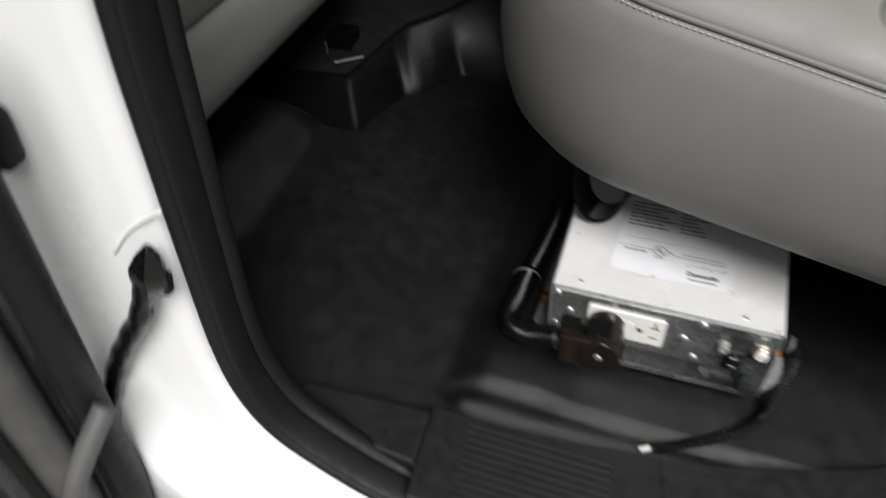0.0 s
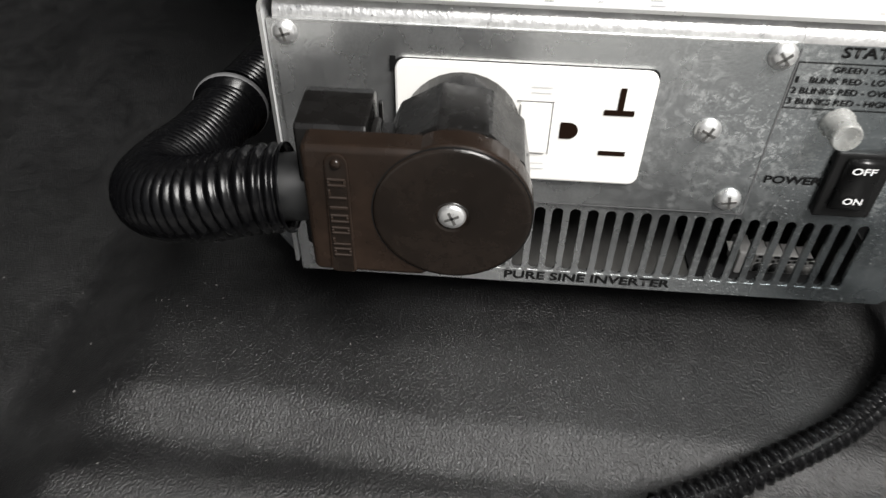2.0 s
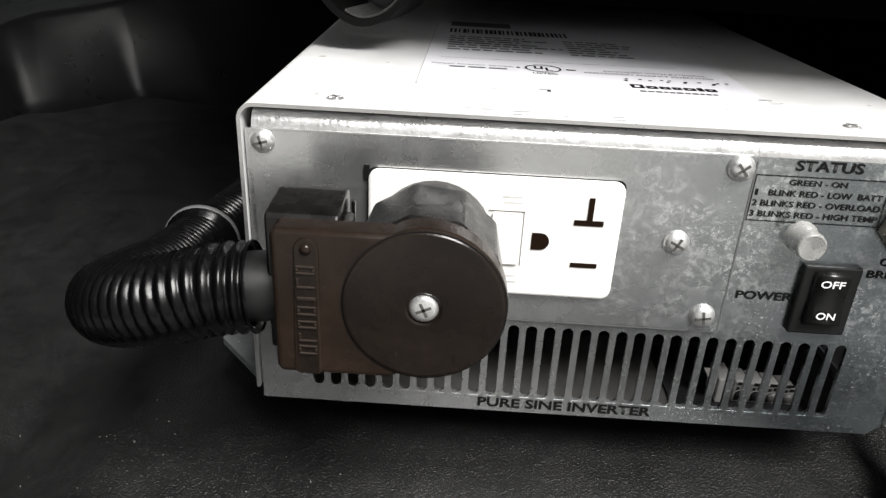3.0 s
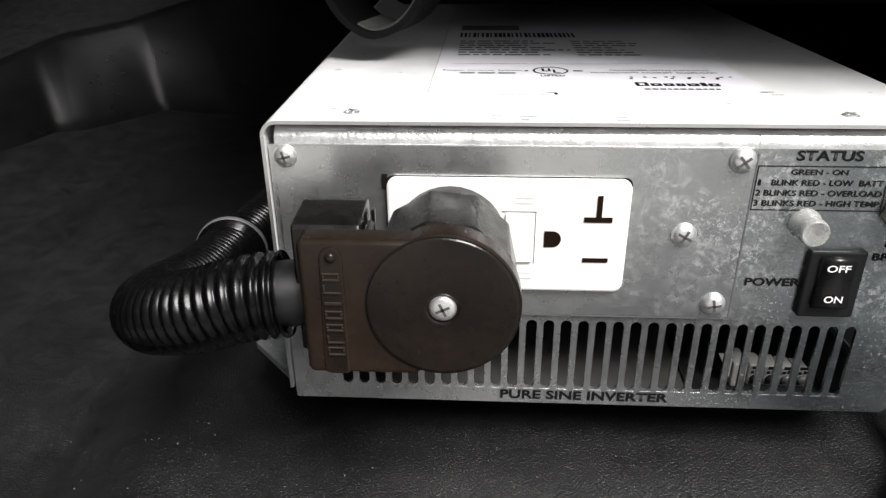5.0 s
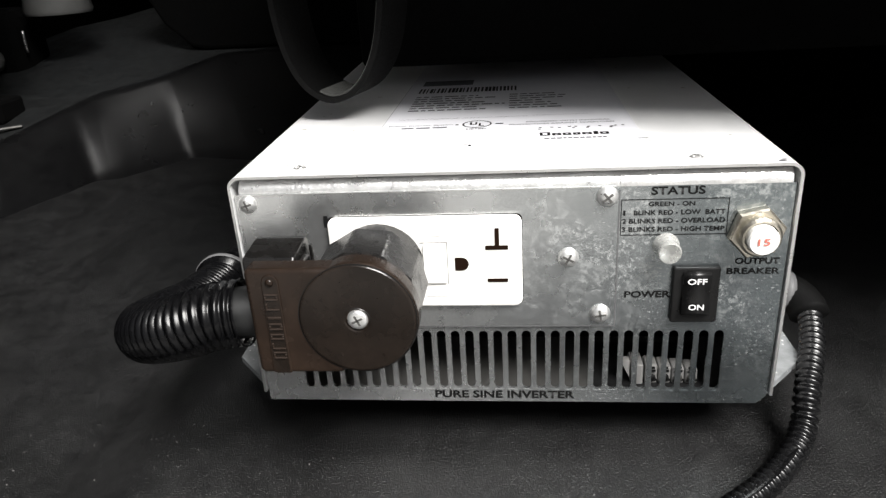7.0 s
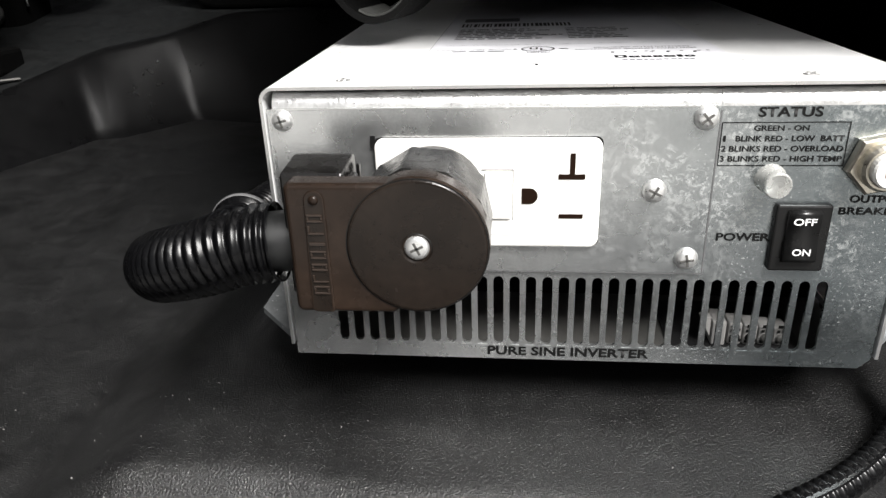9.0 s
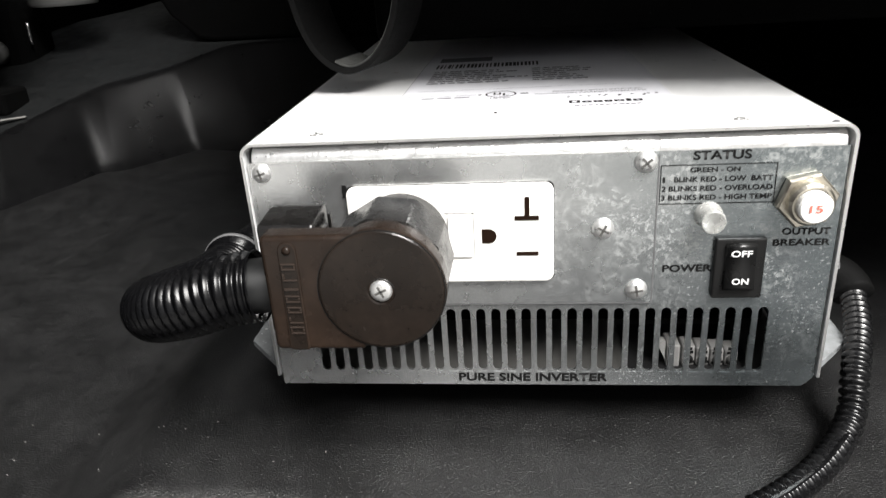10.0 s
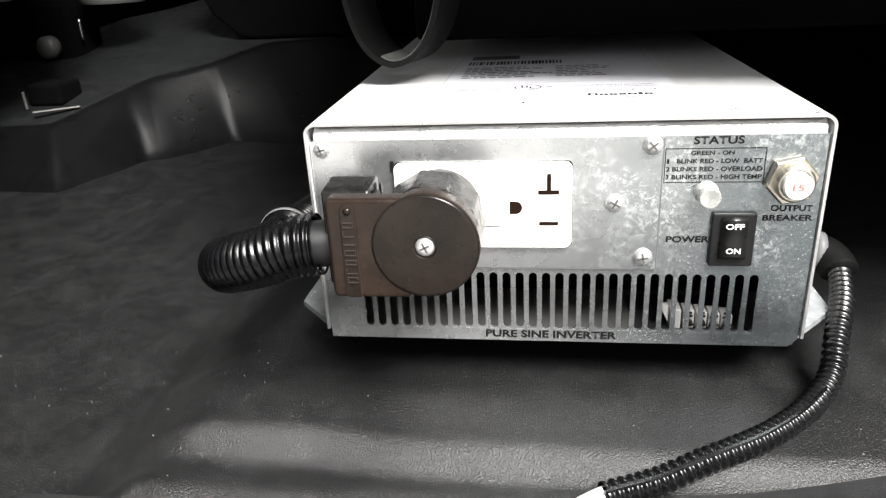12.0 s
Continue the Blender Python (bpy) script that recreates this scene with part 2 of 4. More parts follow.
def box(bm, lo, hi, bevel=0.0, seg=2, m=None):
    r = bmesh.ops.create_cube(bm, size=1)
    vs = r["verts"]
    s = [h - l for l, h in zip(lo, hi)]
    c = [(h + l) / 2 for l, h in zip(lo, hi)]
    bmesh.ops.transform(bm, matrix=Matrix.Translation(c) @ Matrix.Diagonal((*s, 1)), verts=vs)
    if bevel:
        es = list({e for v in vs for e in v.link_edges})
        out = bmesh.ops.bevel(bm, geom=es, offset=bevel, segments=seg, affect="EDGES", profile=0.5)
        vs = list({v for f in out["faces"] for v in f.verts} | {v for v in vs if v.is_valid})
    if m is not None:
        bmesh.ops.transform(bm, matrix=m, verts=[v for v in vs if v.is_valid])
    return vs


def boxed(lo, hi, bevel=0.0, seg=2, m=None):
    bm = bmesh.new()
    box(bm, lo, hi, bevel, seg, m)
    return bm


def lathe(profile, n=32, m=None):
    """Profile of (radius, height) turned about z."""
    bm = bmesh.new()
    rings = []
    for r, h in profile:
        if r <= 1e-7:
            rings.append([bm.verts.new((0, 0, h))])
        else:
            rings.append([bm.verts.new((r * math.cos(2 * math.pi * i / n), r * math.sin(2 * math.pi * i / n), h)) for i in range(n)])
    for a, b in zip(rings, rings[1:]):
        for i in range(n):
            j = (i + 1) % n
            if len(a) == 1 and len(b) > 1:
                bm.faces.new((a[0], b[j], b[i]))
            elif len(b) == 1 and len(a) > 1:
                bm.faces.new((a[i], a[j], b[0]))
            elif len(a) > 1:
                bm.faces.new((a[i], a[j], b[j], b[i]))
    bmesh.ops.recalc_face_normals(bm, faces=bm.faces)
    if m is not None:
        bmesh.ops.transform(bm, matrix=m, verts=bm.verts)
    return bm


FRONT = Matrix.Rotation(radians(90), 4, "X")  # local z to -y, local y to z


def prism(outline, y0, y1, bevel=0.0, seg=2):
    """An outline in x, z drawn out from y0 to y1 (y0 is the side towards the door)."""
    bm = bmesh.new()
    vs = [bm.verts.new((x, y0, z)) for x, z in outline]
    f = bm.faces.new(vs)
    out = bmesh.ops.extrude_face_region(bm, geom=[f])
    bmesh.ops.translate(bm, vec=(0, y1 - y0, 0), verts=[v for v in out["geom"] if isinstance(v, bmesh.types.BMVert)])
    bmesh.ops.recalc_face_normals(bm, faces=bm.faces)
    if bevel:
        es = [e for e in bm.edges if abs(e.verts[0].co.y - y0) < 1e-6 and abs(e.verts[1].co.y - y0) < 1e-6]
        bmesh.ops.bevel(bm, geom=es, offset=bevel, segments=seg, affect="EDGES", profile=0.5)
    return bm


def round_rect(x0, z0, x1, z1, r, n=5):
    pts = []
    for cx, cz, a in ((x1 - r, z1 - r, 0), (x0 + r, z1 - r, 90), (x0 + r, z0 + r, 180), (x1 - r, z0 + r, 270)):
        for i in range(n + 1):
            t = radians(a + 90 * i / n)
            pts.append((cx + r * math.cos(t), cz + r * math.sin(t)))
    return pts


def smooth_path(pts, step):
    """A Catmull-Rom line through pts, cut into even steps."""
    p = [Vector(q) for q in pts]
    p = [p[0] * 2 - p[1]] + p + [p[-1] * 2 - p[-2]]
    fine = []
    for i in range(1, len(p) - 2):
        for k in range(40):
            t = k / 40
            a, b, c, d = p[i - 1], p[i], p[i + 1], p[i + 2]
            fine.append(0.5 * (2 * b + (c - a) * t + (2 * a - 5 * b + 4 * c - d) * t * t + (3 * b - a - 3 * c + d) * t ** 3))
    fine.append(p[-2])
    out, acc = [fine[0]], 0.0
    for a, b in zip(fine, fine[1:]):
        d = (b - a).length
        while acc + d >= step and d > 1e-9:
            a = a + (b - a) * ((step - acc) / d)
            out.append(a.copy())
            d = (b - a).length
            acc = 0.0
        acc += d
    return out


def frames_along(path):
    """Position, side and up for each step of a path, turned as little as can be."""
    up = Vector((0, 0, 1))
    res = []
    for i, p in enumerate(path):
        t = (path[min(i + 1, len(path) - 1)] - path[max(i - 1, 0)]).normalized()
        side = t.cross(up)
        if side.length < 1e-4:
            side = Vector((1, 0, 0))
        side.normalize()
        up = side.cross(t).normalized()
        res.append((p, side, up))
    return res


def tube(pts, radius, n=16, step=0.004, ridge=0.0, pitch=0.0, cap=True, sharp=False, flat=False):
    """A round tube along a line; ridge and pitch make it corrugated, flat with broad ridges and narrow grooves."""
    if pitch:
        step = pitch / 6
    fr = frames_along(smooth_path(pts, step))
    bm = bmesh.new()
    rings = []
    for k, (p, s, u) in enumerate(fr):
        r = radius
        if pitch:
            depth = (0.0, 0.35, 1.0, 1.0, 1.0, 0.35) if sharp else (0.08, 0.0, 0.08, 0.75, 1.0, 0.75) if flat else (1.0, 1.0, 0.5, 0.0, 0.0, 0.5)
            r = radius - ridge * depth[k % 6]
        rings.append([bm.verts.new(p + s * (r * math.cos(2 * math.pi * i / n)) + u * (r * math.sin(2 * math.pi * i / n))) for i in range(n)])
    for a, b in zip(rings, rings[1:]):
        for i in range(n):
            j = (i + 1) % n
            bm.faces.new((a[i], a[j], b[j], b[i]))
    if cap:
        bm.faces.new(rings[0])
        bm.faces.new(rings[-1])
    bmesh.ops.recalc_face_normals(bm, faces=bm.faces)
    return bm


def sweep(fr, section, closed=True):
    """A section of (side, up) points carried along frames."""
    bm = bmesh.new()
    rings = [[bm.verts.new(p + s * a + u * b) for a, b in section] for p, s, u in fr]
    m = len(section)
    for a, b in zip(rings, rings[1:]):
        for i in range(m if closed else m - 1):
            j = (i + 1) % m
            bm.faces.new((a[i], a[j], b[j], b[i]))
    if closed:
        bm.faces.new(rings[0])
        bm.faces.new(rings[-1])
    bmesh.ops.recalc_face_normals(bm, faces=bm.faces)
    return bm


def lettering(name, text, x0, x1, z0, z1, mat, parent, face, depth=0.00025):
    """Text fitted to the rectangle x0..x1, z0..z1 of the plane that face maps it to."""
    cu = bpy.data.curves.new(name, "FONT")
    cu.body = text
    cu.resolution_u = 3
    cu.offset = 0.026 if z1 - z0 > 0.0024 else 0.017
    tmp = new(name, cu)
    bpy.context.view_layer.update()
    me = bpy.data.meshes.new_from_object(tmp.evaluated_get(bpy.context.evaluated_depsgraph_get()))
    bpy.data.objects.remove(tmp)
    bm = bmesh.new()
    bm.from_mesh(me)
    bpy.data.meshes.remove(me)
    bpy.data.curves.remove(cu)
    ax = [v.co.x for v in bm.verts]
    ay = [v.co.y for v in bm.verts]
    sx, sy = (x1 - x0) / (max(ax) - min(ax)), (z1 - z0) / (max(ay) - min(ay))
    for v in bm.verts:
        v.co = Vector((x0 + (v.co.x - min(ax)) * sx, z0 + (v.co.y - min(ay)) * sy, depth))
    bmesh.ops.transform(bm, matrix=face, verts=bm.verts)
    return part(name, bm, mat, parent)


def bars(name, rows, mat, parent, face, depth=0.00025):
    """Unreadable print: flat bars (x0, x1, z0, z1)."""
    bm = bmesh.new()
    for x0, x1, z0, z1 in rows:
        bm.faces.new([bm.verts.new((x, z, depth)) for x, z in ((x0, z0), (x1, z0), (x1, z1), (x0, z1))])
    bmesh.ops.transform(bm, matrix=face, verts=bm.verts)
    return part(name, bm, mat, parent)


def words(x0, x1, z0, z1, rnd, gap=0.0012, lo=0.002, hi=0.007):
    """A line of small bars like unreadable words."""
    out, x = [], x0
    while x < x1 - 0.0008:
        w = min(rnd.uniform(lo, hi), x1 - x)
        out.append((x, x + w, z0, z1))
        x += w + gap
    return out


def smoothstep(a, b, x):
    t = min(1.0, max(0.0, (x - a) / (b - a)))
    return t * t * (3 - 2 * t)


def interp(x, xs, ys):
    return float(np.interp(x, xs, ys))


# ---- setting: ground outside and cab shell ----
tagged(part("ground", boxed((-40, -40, -0.75), (40, 40, -0.70)), M_CONCRETE), "pale concrete driveway outside the vehicle", "ground", kind="structure")

FLOOR_LOW, FLOOR_HIGH = -0.031, -0.010


def floor_height(x, y):
    # raised pan that carries the inverter, with its soft left and door-side edges
    left = smoothstep(-0.100, -0.046 - 0.008 * smoothstep(-0.05, 0.15, y), x)
    edge = -0.0355 - 0.0065 * smoothstep(-0.005, 0.050, x)
    step = smoothstep(edge + 0.001, edge - 0.014, y)
    z = FLOOR_LOW + (FLOOR_HIGH - FLOOR_LOW) * left * (1 - 0.38 * step) + 0.007 * smoothstep(0.1, 0.35, y) * (1 - left)
    # low mound along the sill, falling off below the sill plate
    z += 0.0017 * smoothstep(-0.052, -0.063, y) * smoothstep(-0.085, -0.060, x) - 0.010 * smoothstep(-0.064, -0.090, y)
    # a knob where the pan's fold meets the sill
    z += 0.0030 * math.exp(-((x + 0.066) ** 2 + (y + 0.065) ** 2) / 0.00009)
    side = smoothstep(-0.395, -0.47, x)
    z = max(z, FLOOR_LOW + 0.055 * side * smoothstep(0.36, 0.28, y))
    # gentle waves of a moulded mat
    z += 0.0012 * noise.noise((x * 9, y * 9, 0.3)) + 0.0005 * noise.noise((x * 30, y * 30, 4.0))
    return z


def axis(segs):
    out = []
    for a, b, d in segs:
        n = max(1, round((b - a) / d))
        out += [a + (b - a) * i / n for i in range(n)]
    return out + [segs[-1][1]]


xs = axis([(-1.5, -0.62, 0.05), (-0.62, -0.46, 0.008), (-0.46, -0.24, 0.004), (-0.24, -0.12, 0.006), (-0.12, 0.26, 0.003), (0.26, 0.8, 0.03)])
ys = axis([(-0.092, 0.06, 0.0035), (0.06, 0.29, 0.01), (0.29, 0.50, 0.004), (0.50, 0.66, 0.008), (0.66, 1.45, 0.04)])
fv = [(x, y, floor_height(x, y)) for y in ys for x in xs]
nx = len(xs)
ff = [(j * nx + i, j * nx + i + 1, (j + 1) * nx + i + 1, (j + 1) * nx + i) for j in range(len(ys) - 1) for i in range(nx - 1)]
me = bpy.data.meshes.new("floor")
base_n = len(fv)  # the mat's turned-down edge along the sill
fv += [(x, -0.0935, floor_height(x, ys[0]) - 0.006) for x in xs]
ff += [(base_n + i, base_n + i + 1, i + 1, i) for i in range(nx - 1)]
me.from_pydata(fv, [], ff)
me.materials.append(M_MAT)
for p in me.polygons:
    p.use_smooth = True
tagged(new("floor", me), "black moulded vinyl cab floor with dust", "floor", kind="structure")

# moulded hump below the front seat, running on as the tunnel across the cab: foot and crest of the folded mat
HZ = -0.028
FOOT = [(-0.62, 0.318), (-0.352, 0.308), (-0.323, 0.418), (-0.301, 0.424), (-0.284, 0.449), (-0.255, 0.492), (-0.170, 0.472), (-0.02, 0.480), (0.50, 0.490)]
CREST = [(-0.62, 0.352), (-0.389, 0.370), (-0.357, 0.457), (-0.343, 0.492), (-0.321, 0.508), (-0.292, 0.533), (-0.245, 0.600), (-0.10, 0.624), (0.50, 0.630)]


def hump_top(y):
    return 0.024 + 0.20 * min(max(y - 0.368, -0.01), 0.27)


def rounded(line, d=0.007):
    """A polyline with its corners rounded over a length d; lines of equal length keep equal numbers of points."""
    p = [Vector(q) for q in line]
    out = [p[0]]
    for a, b, c in zip(p, p[1:], p[2:]):
        u, w = a - b, c - b
        p0, p2 = b + u.normalized() * min(d, 0.34 * u.length), b + w.normalized() * min(d, 0.34 * w.length)
        out.append(b + u.normalized() * min(1.5 * d, 0.45 * u.length))
        out += [p0 * (1 - t) ** 2 + b * (2 * t * (1 - t)) + p2 * t * t for t in (0.0, 0.25, 0.5, 0.75, 1.0)]
        out.append(b + w.normalized() * min(1.5 * d, 0.45 * w.length))
    return out + [p[-1]]


foot_line = rounded([(x, y, HZ) for x, y in FOOT])
crest_line = rounded([(x, y, hump_top(y)) for x, y in CREST])
bm = bmesh.new()
rings = []
for p, q in zip(foot_line, crest_line):
    p, q = Vector(p), Vector(q)
    flat = Vector((q.x - p.x, q.y - p.y, 0))
    flat = flat.normalized() if flat.length > 1e-6 else Vector((0, 1, 0))
    back = Vector((-0.55, 0.83, 0.166))
    fillet = 0.007
    ring = [p - flat * 0.020, p - flat * 0.008 + Vector((0, 0, 0.0004)), p.lerp(q, 0.06) - flat * 0.002]
    ring += [p.lerp(q, t) for t in (0.18, 0.40, 0.62, 0.80)]
    side = (q - p).normalized()
    for w in (0.0, 0.25, 0.5, 0.75, 1.0):  # the rounded crest
        ring.append((q - side * fillet).lerp(q, w).lerp(q.lerp(q + back * fillet, w), w))
    ring += [q + back * d for d in (0.03, 0.08, 0.16, 0.30)]
    rings.append([bm.verts.new(v) for v in ring])
crown = len(rings[0]) - 5
for a, b in zip(rings, rings[1:]):
    for k in range(len(a) - 1):
        bm.faces.new((a[k], b[k], b[k + 1], a[k + 1])).material_index = 1 if k >= crown else 0
bmesh.ops.recalc_face_normals(bm, faces=bm.faces)
tagged(part("floor_hump", bm, [M_HUMP, M_HUMP_LIT], smooth=True), "black moulded floor hump and tunnel below the seats", "floor", kind="structure")

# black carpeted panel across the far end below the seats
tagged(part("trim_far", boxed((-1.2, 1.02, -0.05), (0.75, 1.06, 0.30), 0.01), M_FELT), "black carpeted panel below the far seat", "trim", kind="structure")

# plain shell of the cab
shell = bmesh.new()
for lo, hi in (((-1.7, -0.04, 1.10), (0.95, 1.55, 1.16)),):
    box(shell, lo, hi)
tagged(part("ceiling", shell, M_LINING), "grey cloth headliner", "ceiling", kind="structure")
bm = bmesh.new()
for lo, hi in (((-1.7, 1.47, -0.12), (0.95, 1.55, 0.55)), ((-1.7, 1.47, 1.0), (0.95, 1.55, 1.10)), ((-0.32, 1.47, 0.55), (0.95, 1.55, 1.0)),
               ((-1.7, 1.47, 0.55), (-1.1, 1.55, 1.0))):
    box(bm, lo, hi)
tagged(part("wall_far", bm, M_LINING), "grey trim of the far side of the cab", "wall", kind="structure")
tagged(part("wall_rear", boxed((0.82, -0.18, -0.12), (0.90, 1.47, 1.10)), M_LINING), "grey rear wall of the cab", "wall", kind="structure")
bm = bmesh.new()
for lo, hi in (((-1.7, -0.18, -0.12), (-1.62, 1.47, 0.84)), ((-1.7, -0.18, 1.02), (-1.62, 1.47, 1.10))):
    box(bm, lo, hi)
tagged(part("wall_front", bm, M_TRIM), "dark dashboard wall below the windscreen", "wall", kind="structure")
bm = bmesh.new()
for lo, hi in (((-1.62, -0.18, -0.12), (-0.34, -0.14, 0.80)), ((-1.62, -0.18, 1.0), (-0.34, -0.14, 1.10)), ((0.74, -0.18, -0.12), (0.82, -0.14, 1.10))):
    box(bm, lo, hi)
tagged(part("wall_door_side", bm, M_LINING), "grey trim beside the open door", "wall", kind="structure")
tagged(part("underbody", boxed((-1.7, -0.17, -0.16), (0.95, 1.55, -0.10)), M_TRIM), "dark underbody below the cab floor", "floor", kind="structure")

# ---- door opening: jamb, seal, sill ----
OPENING = [(-0.118, 1.0), (-0.150, 0.62), (-0.182, 0.420), (-0.191, 0.345), (-0.202, 0.234), (-0.2085, 0.150), (-0.205, 0.090), (-0.186, 0.042),
           (-0.145, 0.006), (-0.098, -0.020), (-0.04, -0.034), (0.10, -0.040), (0.45, -0.040), (0.70, -0.030)]
open_path = smooth_path([(x, 0, z) for x, z in OPENING], 0.008)


def opening_frames(y):
    res = []
    for i, p in enumerate(open_path):
        t = (open_path[min(i + 1, len(open_path) - 1)] - open_path[max(i - 1, 0)]).normalized()
        out = Vector((t.z, 0, -t.x))  # away from the opening
        res.append((Vector((p.x, y, p.z)), out, Vector((0, -1, 0))))
    return res


JAMB = [(0.012, -0.03), (0.0135, -0.03), (0.0145, 0.012), (0.017, 0.019), (0.030, 0.024), (0.060, 0.030), (0.080, 0.038), (0.092, 0.052), (0.098, 0.066), (0.110, 0.070), (0.14, 0.069), (0.28, 0.066), (0.296, 0.064), (0.30, 0.055),
        (0.30, 0.0), (0.02, -0.031)]
body = thing("body_side", "white painted body pillar and rocker round the door opening", "car body", kind="structure")
jamb = part("jamb", sweep(opening_frames(-0.165), JAMB), M_PAINT, body, smooth=True)
seal = thing("door_seal", "black rubber door seal round the opening", "door seal")
def bead(y, side, out_, across, up_, n=16):
    return sweep(opening_frames(y), [(side + out_ * math.cos(w), across + up_ * math.sin(w)) for w in [2 * math.pi * i / n for i in range(n)]])


part("bulb", bead(-0.165, 0.0058, 0.0080, 0.004, 0.016), M_RUBBER, seal, smooth=True)
part("lip", bead(-0.163, -0.0005, 0.0034, 0.004, 0.0135), M_RUBBER, seal, smooth=True)
part("inner_trim", bead(-0.146, 0.004, 0.0085, 0.0, 0.010), M_RUBBER, seal, smooth=True)
part("groove", bead(-0.160, 0.0042, 0.0022, 0.004, 0.012), M_INK, seal, "dark groove between the beads", smooth=True)

# sill tread plate with ribs
tread = thing("sill_plate", "black ribbed plastic sill plate below the door", "sill plate")


def slab(outline, z0, z1, bevel=0.0):
    """A plate with a plan outline of (x, y) between two heights, its upper edge rounded."""
    bm = bmesh.new()
    f = bm.faces.new([bm.verts.new((x, y, z1)) for x, y in outline])
    out = bmesh.ops.extrude_face_region(bm, geom=[f])
    bmesh.ops.translate(bm, vec=(0, 0, z0 - z1), verts=[v for v in out["geom"] if isinstance(v, bmesh.types.BMVert)])
    bmesh.ops.recalc_face_normals(bm, faces=bm.faces)
    if bevel:
        es = [e for e in bm.edges if all(abs(v.co.z - z1) < 1e-6 for v in e.verts)]
        bmesh.ops.bevel(bm, geom=es, offset=bevel, segments=2, affect="EDGES", profile=0.5)
    return bm


def edge_line(pts, step=0.012):
    line = [(p.x, p.y) for p in smooth_path([(x, y, 0) for x, y in pts], step)]
    return line + [pts[-1]] if (Vector(line[-1]) - Vector(pts[-1])).length > 0.002 else line[:-1] + [pts[-1]]


part("plate", slab(edge_line([(-0.0835, -0.0925), (-0.048, -0.0925), (0.0, -0.0915), (0.039, -0.0890), (0.087, -0.0835), (0.119, -0.0805)]) + [(0.1285, -0.125), (0.1345, -0.180), (-0.0755, -0.180)], -0.010, 0.0016, 0.0004), M_TREAD, tread)
rnd = random.Random(3)
for i in range(11):
    y = -0.0990 - 0.007 * i
    part("rib", boxed((-0.046 + rnd.uniform(0, 0.004), y - 0.0016, 0.0), (0.086 - rnd.uniform(0, 0.004), y + 0.0016, 0.0021), 0.0007, 1), M_TREAD, tread)
part("end_panel", slab(edge_line([(0.1195, -0.0804), (0.150, -0.0760), (0.180, -0.0690), (0.240, -0.0510), (0.295, -0.0300), (0.36, 0.0), (0.45, 0.045)]) + [(0.55, -0.02), (0.55, -0.180), (0.1349, -0.180), (0.1289, -0.125)], -0.010, 0.0019, 0.0004), M_TREAD, tread, "smooth black end panel")
for y in (-0.107, -0.122):
    part("notch", boxed((0.0875, y - 0.004, 0.0005), (0.0895, y + 0.004, 0.0014)), M_INK, tread, "small dark notch")
cover = thing("corner_cover", "black moulded corner trim between seal and sill plate", "trim")
part("panel", slab([(-0.085, -0.0935), (-0.104, -0.0935), (-0.130, -0.0955), (-0.170, -0.0985), (-0.215, -0.1000), (-0.225, -0.128), (-0.180, -0.140), (-0.130, -0.146), (-0.0800, -0.150)], -0.024, -0.004, 0.004), M_TRIM, cover)

# ---- open rear door ----
door = thing("rear_door", "open rear door with black weatherstrip and dark trim", "car door")


def door_slab(points, z0, z1, lean=0.17):
    bm = bmesh.new()
    n = 24
    rings = []
    for k in range(n + 1):
        z = z0 + (z1 - z0) * k / n
        bow = 0.10 * max(0.0, 0.02 - z) ** 1.0
        rings.append([bm.verts.new((x - 0.018 + lean * (z - 0.29) - bow, y, z)) for x, y in points])
    m = len(points)
    for a, b in zip(rings, rings[1:]):
        for i in range(m):
            j = (i + 1) % m
            bm.faces.new((a[i], a[j], b[j], b[i]))
    bm.faces.new(rings[0])
    bm.faces.new(rings[-1])
    bmesh.ops.recalc_face_normals(bm, faces=bm.faces)
    return bm


part("weatherstrip", door_slab([(-0.235 + 0.011 * math.cos(a), -0.250 + 0.014 * math.sin(a)) for a in [2 * math.pi * i / 14 for i in range(14)]], -0.3, 0.45), M_RUBBER, door, smooth=True)
part("door_shell", door_slab([(-0.264, -0.24), (-0.249, -0.262), (-0.266, -0.272), (-0.275, -0.310), (-0.42, -0.9), (-0.50, -0.9), (-0.36, -0.25)], -0.3, 0.45), M_DOOR, door)
part("trim_edge", door_slab([(-0.2535, -0.2640), (-0.2490, -0.2700), (-0.2480, -0.2800), (-0.2520, -0.2870), (-0.2590, -0.2925), (-0.268, -0.294), (-0.268, -0.266)], -0.02, 0.45), M_DOORTRIM, door, "grey rolled edge of the door trim", smooth=True)
part("strip_end", tube([(-0.258, -0.252, 0.155), (-0.262, -0.272, 0.140), (-0.266, -0.292, 0.122), (-0.270, -0.302, 0.105)], 0.0085, 12, 0.004), M_DOORTRIM, door, "pale rubber end of the weatherstrip", smooth=True)
part("hinge_cover", boxed((-0.012, -0.008, -0.020), (0.012, 0.010, 0.020), 0.006, 3, Matrix.Translation((-0.272, -0.212, 0.354)) @ Matrix.Rotation(radians(10), 4, "Y")), M_RUBBER, door, "black hinge cover", smooth=True)
part("inner_trim", door_slab([(-0.262, -0.306), (-0.258, -0.318), (-0.262, -0.34), (-0.40, -0.9), (-0.41, -0.9), (-0.28, -0.32)], -0.28, 0.45), M_BLACKPL, door)

# unseen white face, added as a reflector to brighten the pillar by the door
part("bounce_face", door_slab([(-0.268, -0.2385), (-0.36, -0.2485), (-0.36, -0.2465), (-0.268, -0.2365)], -0.3, 0.45), M_PAINT, door, "unseen white door face added to bounce light onto the pillar")

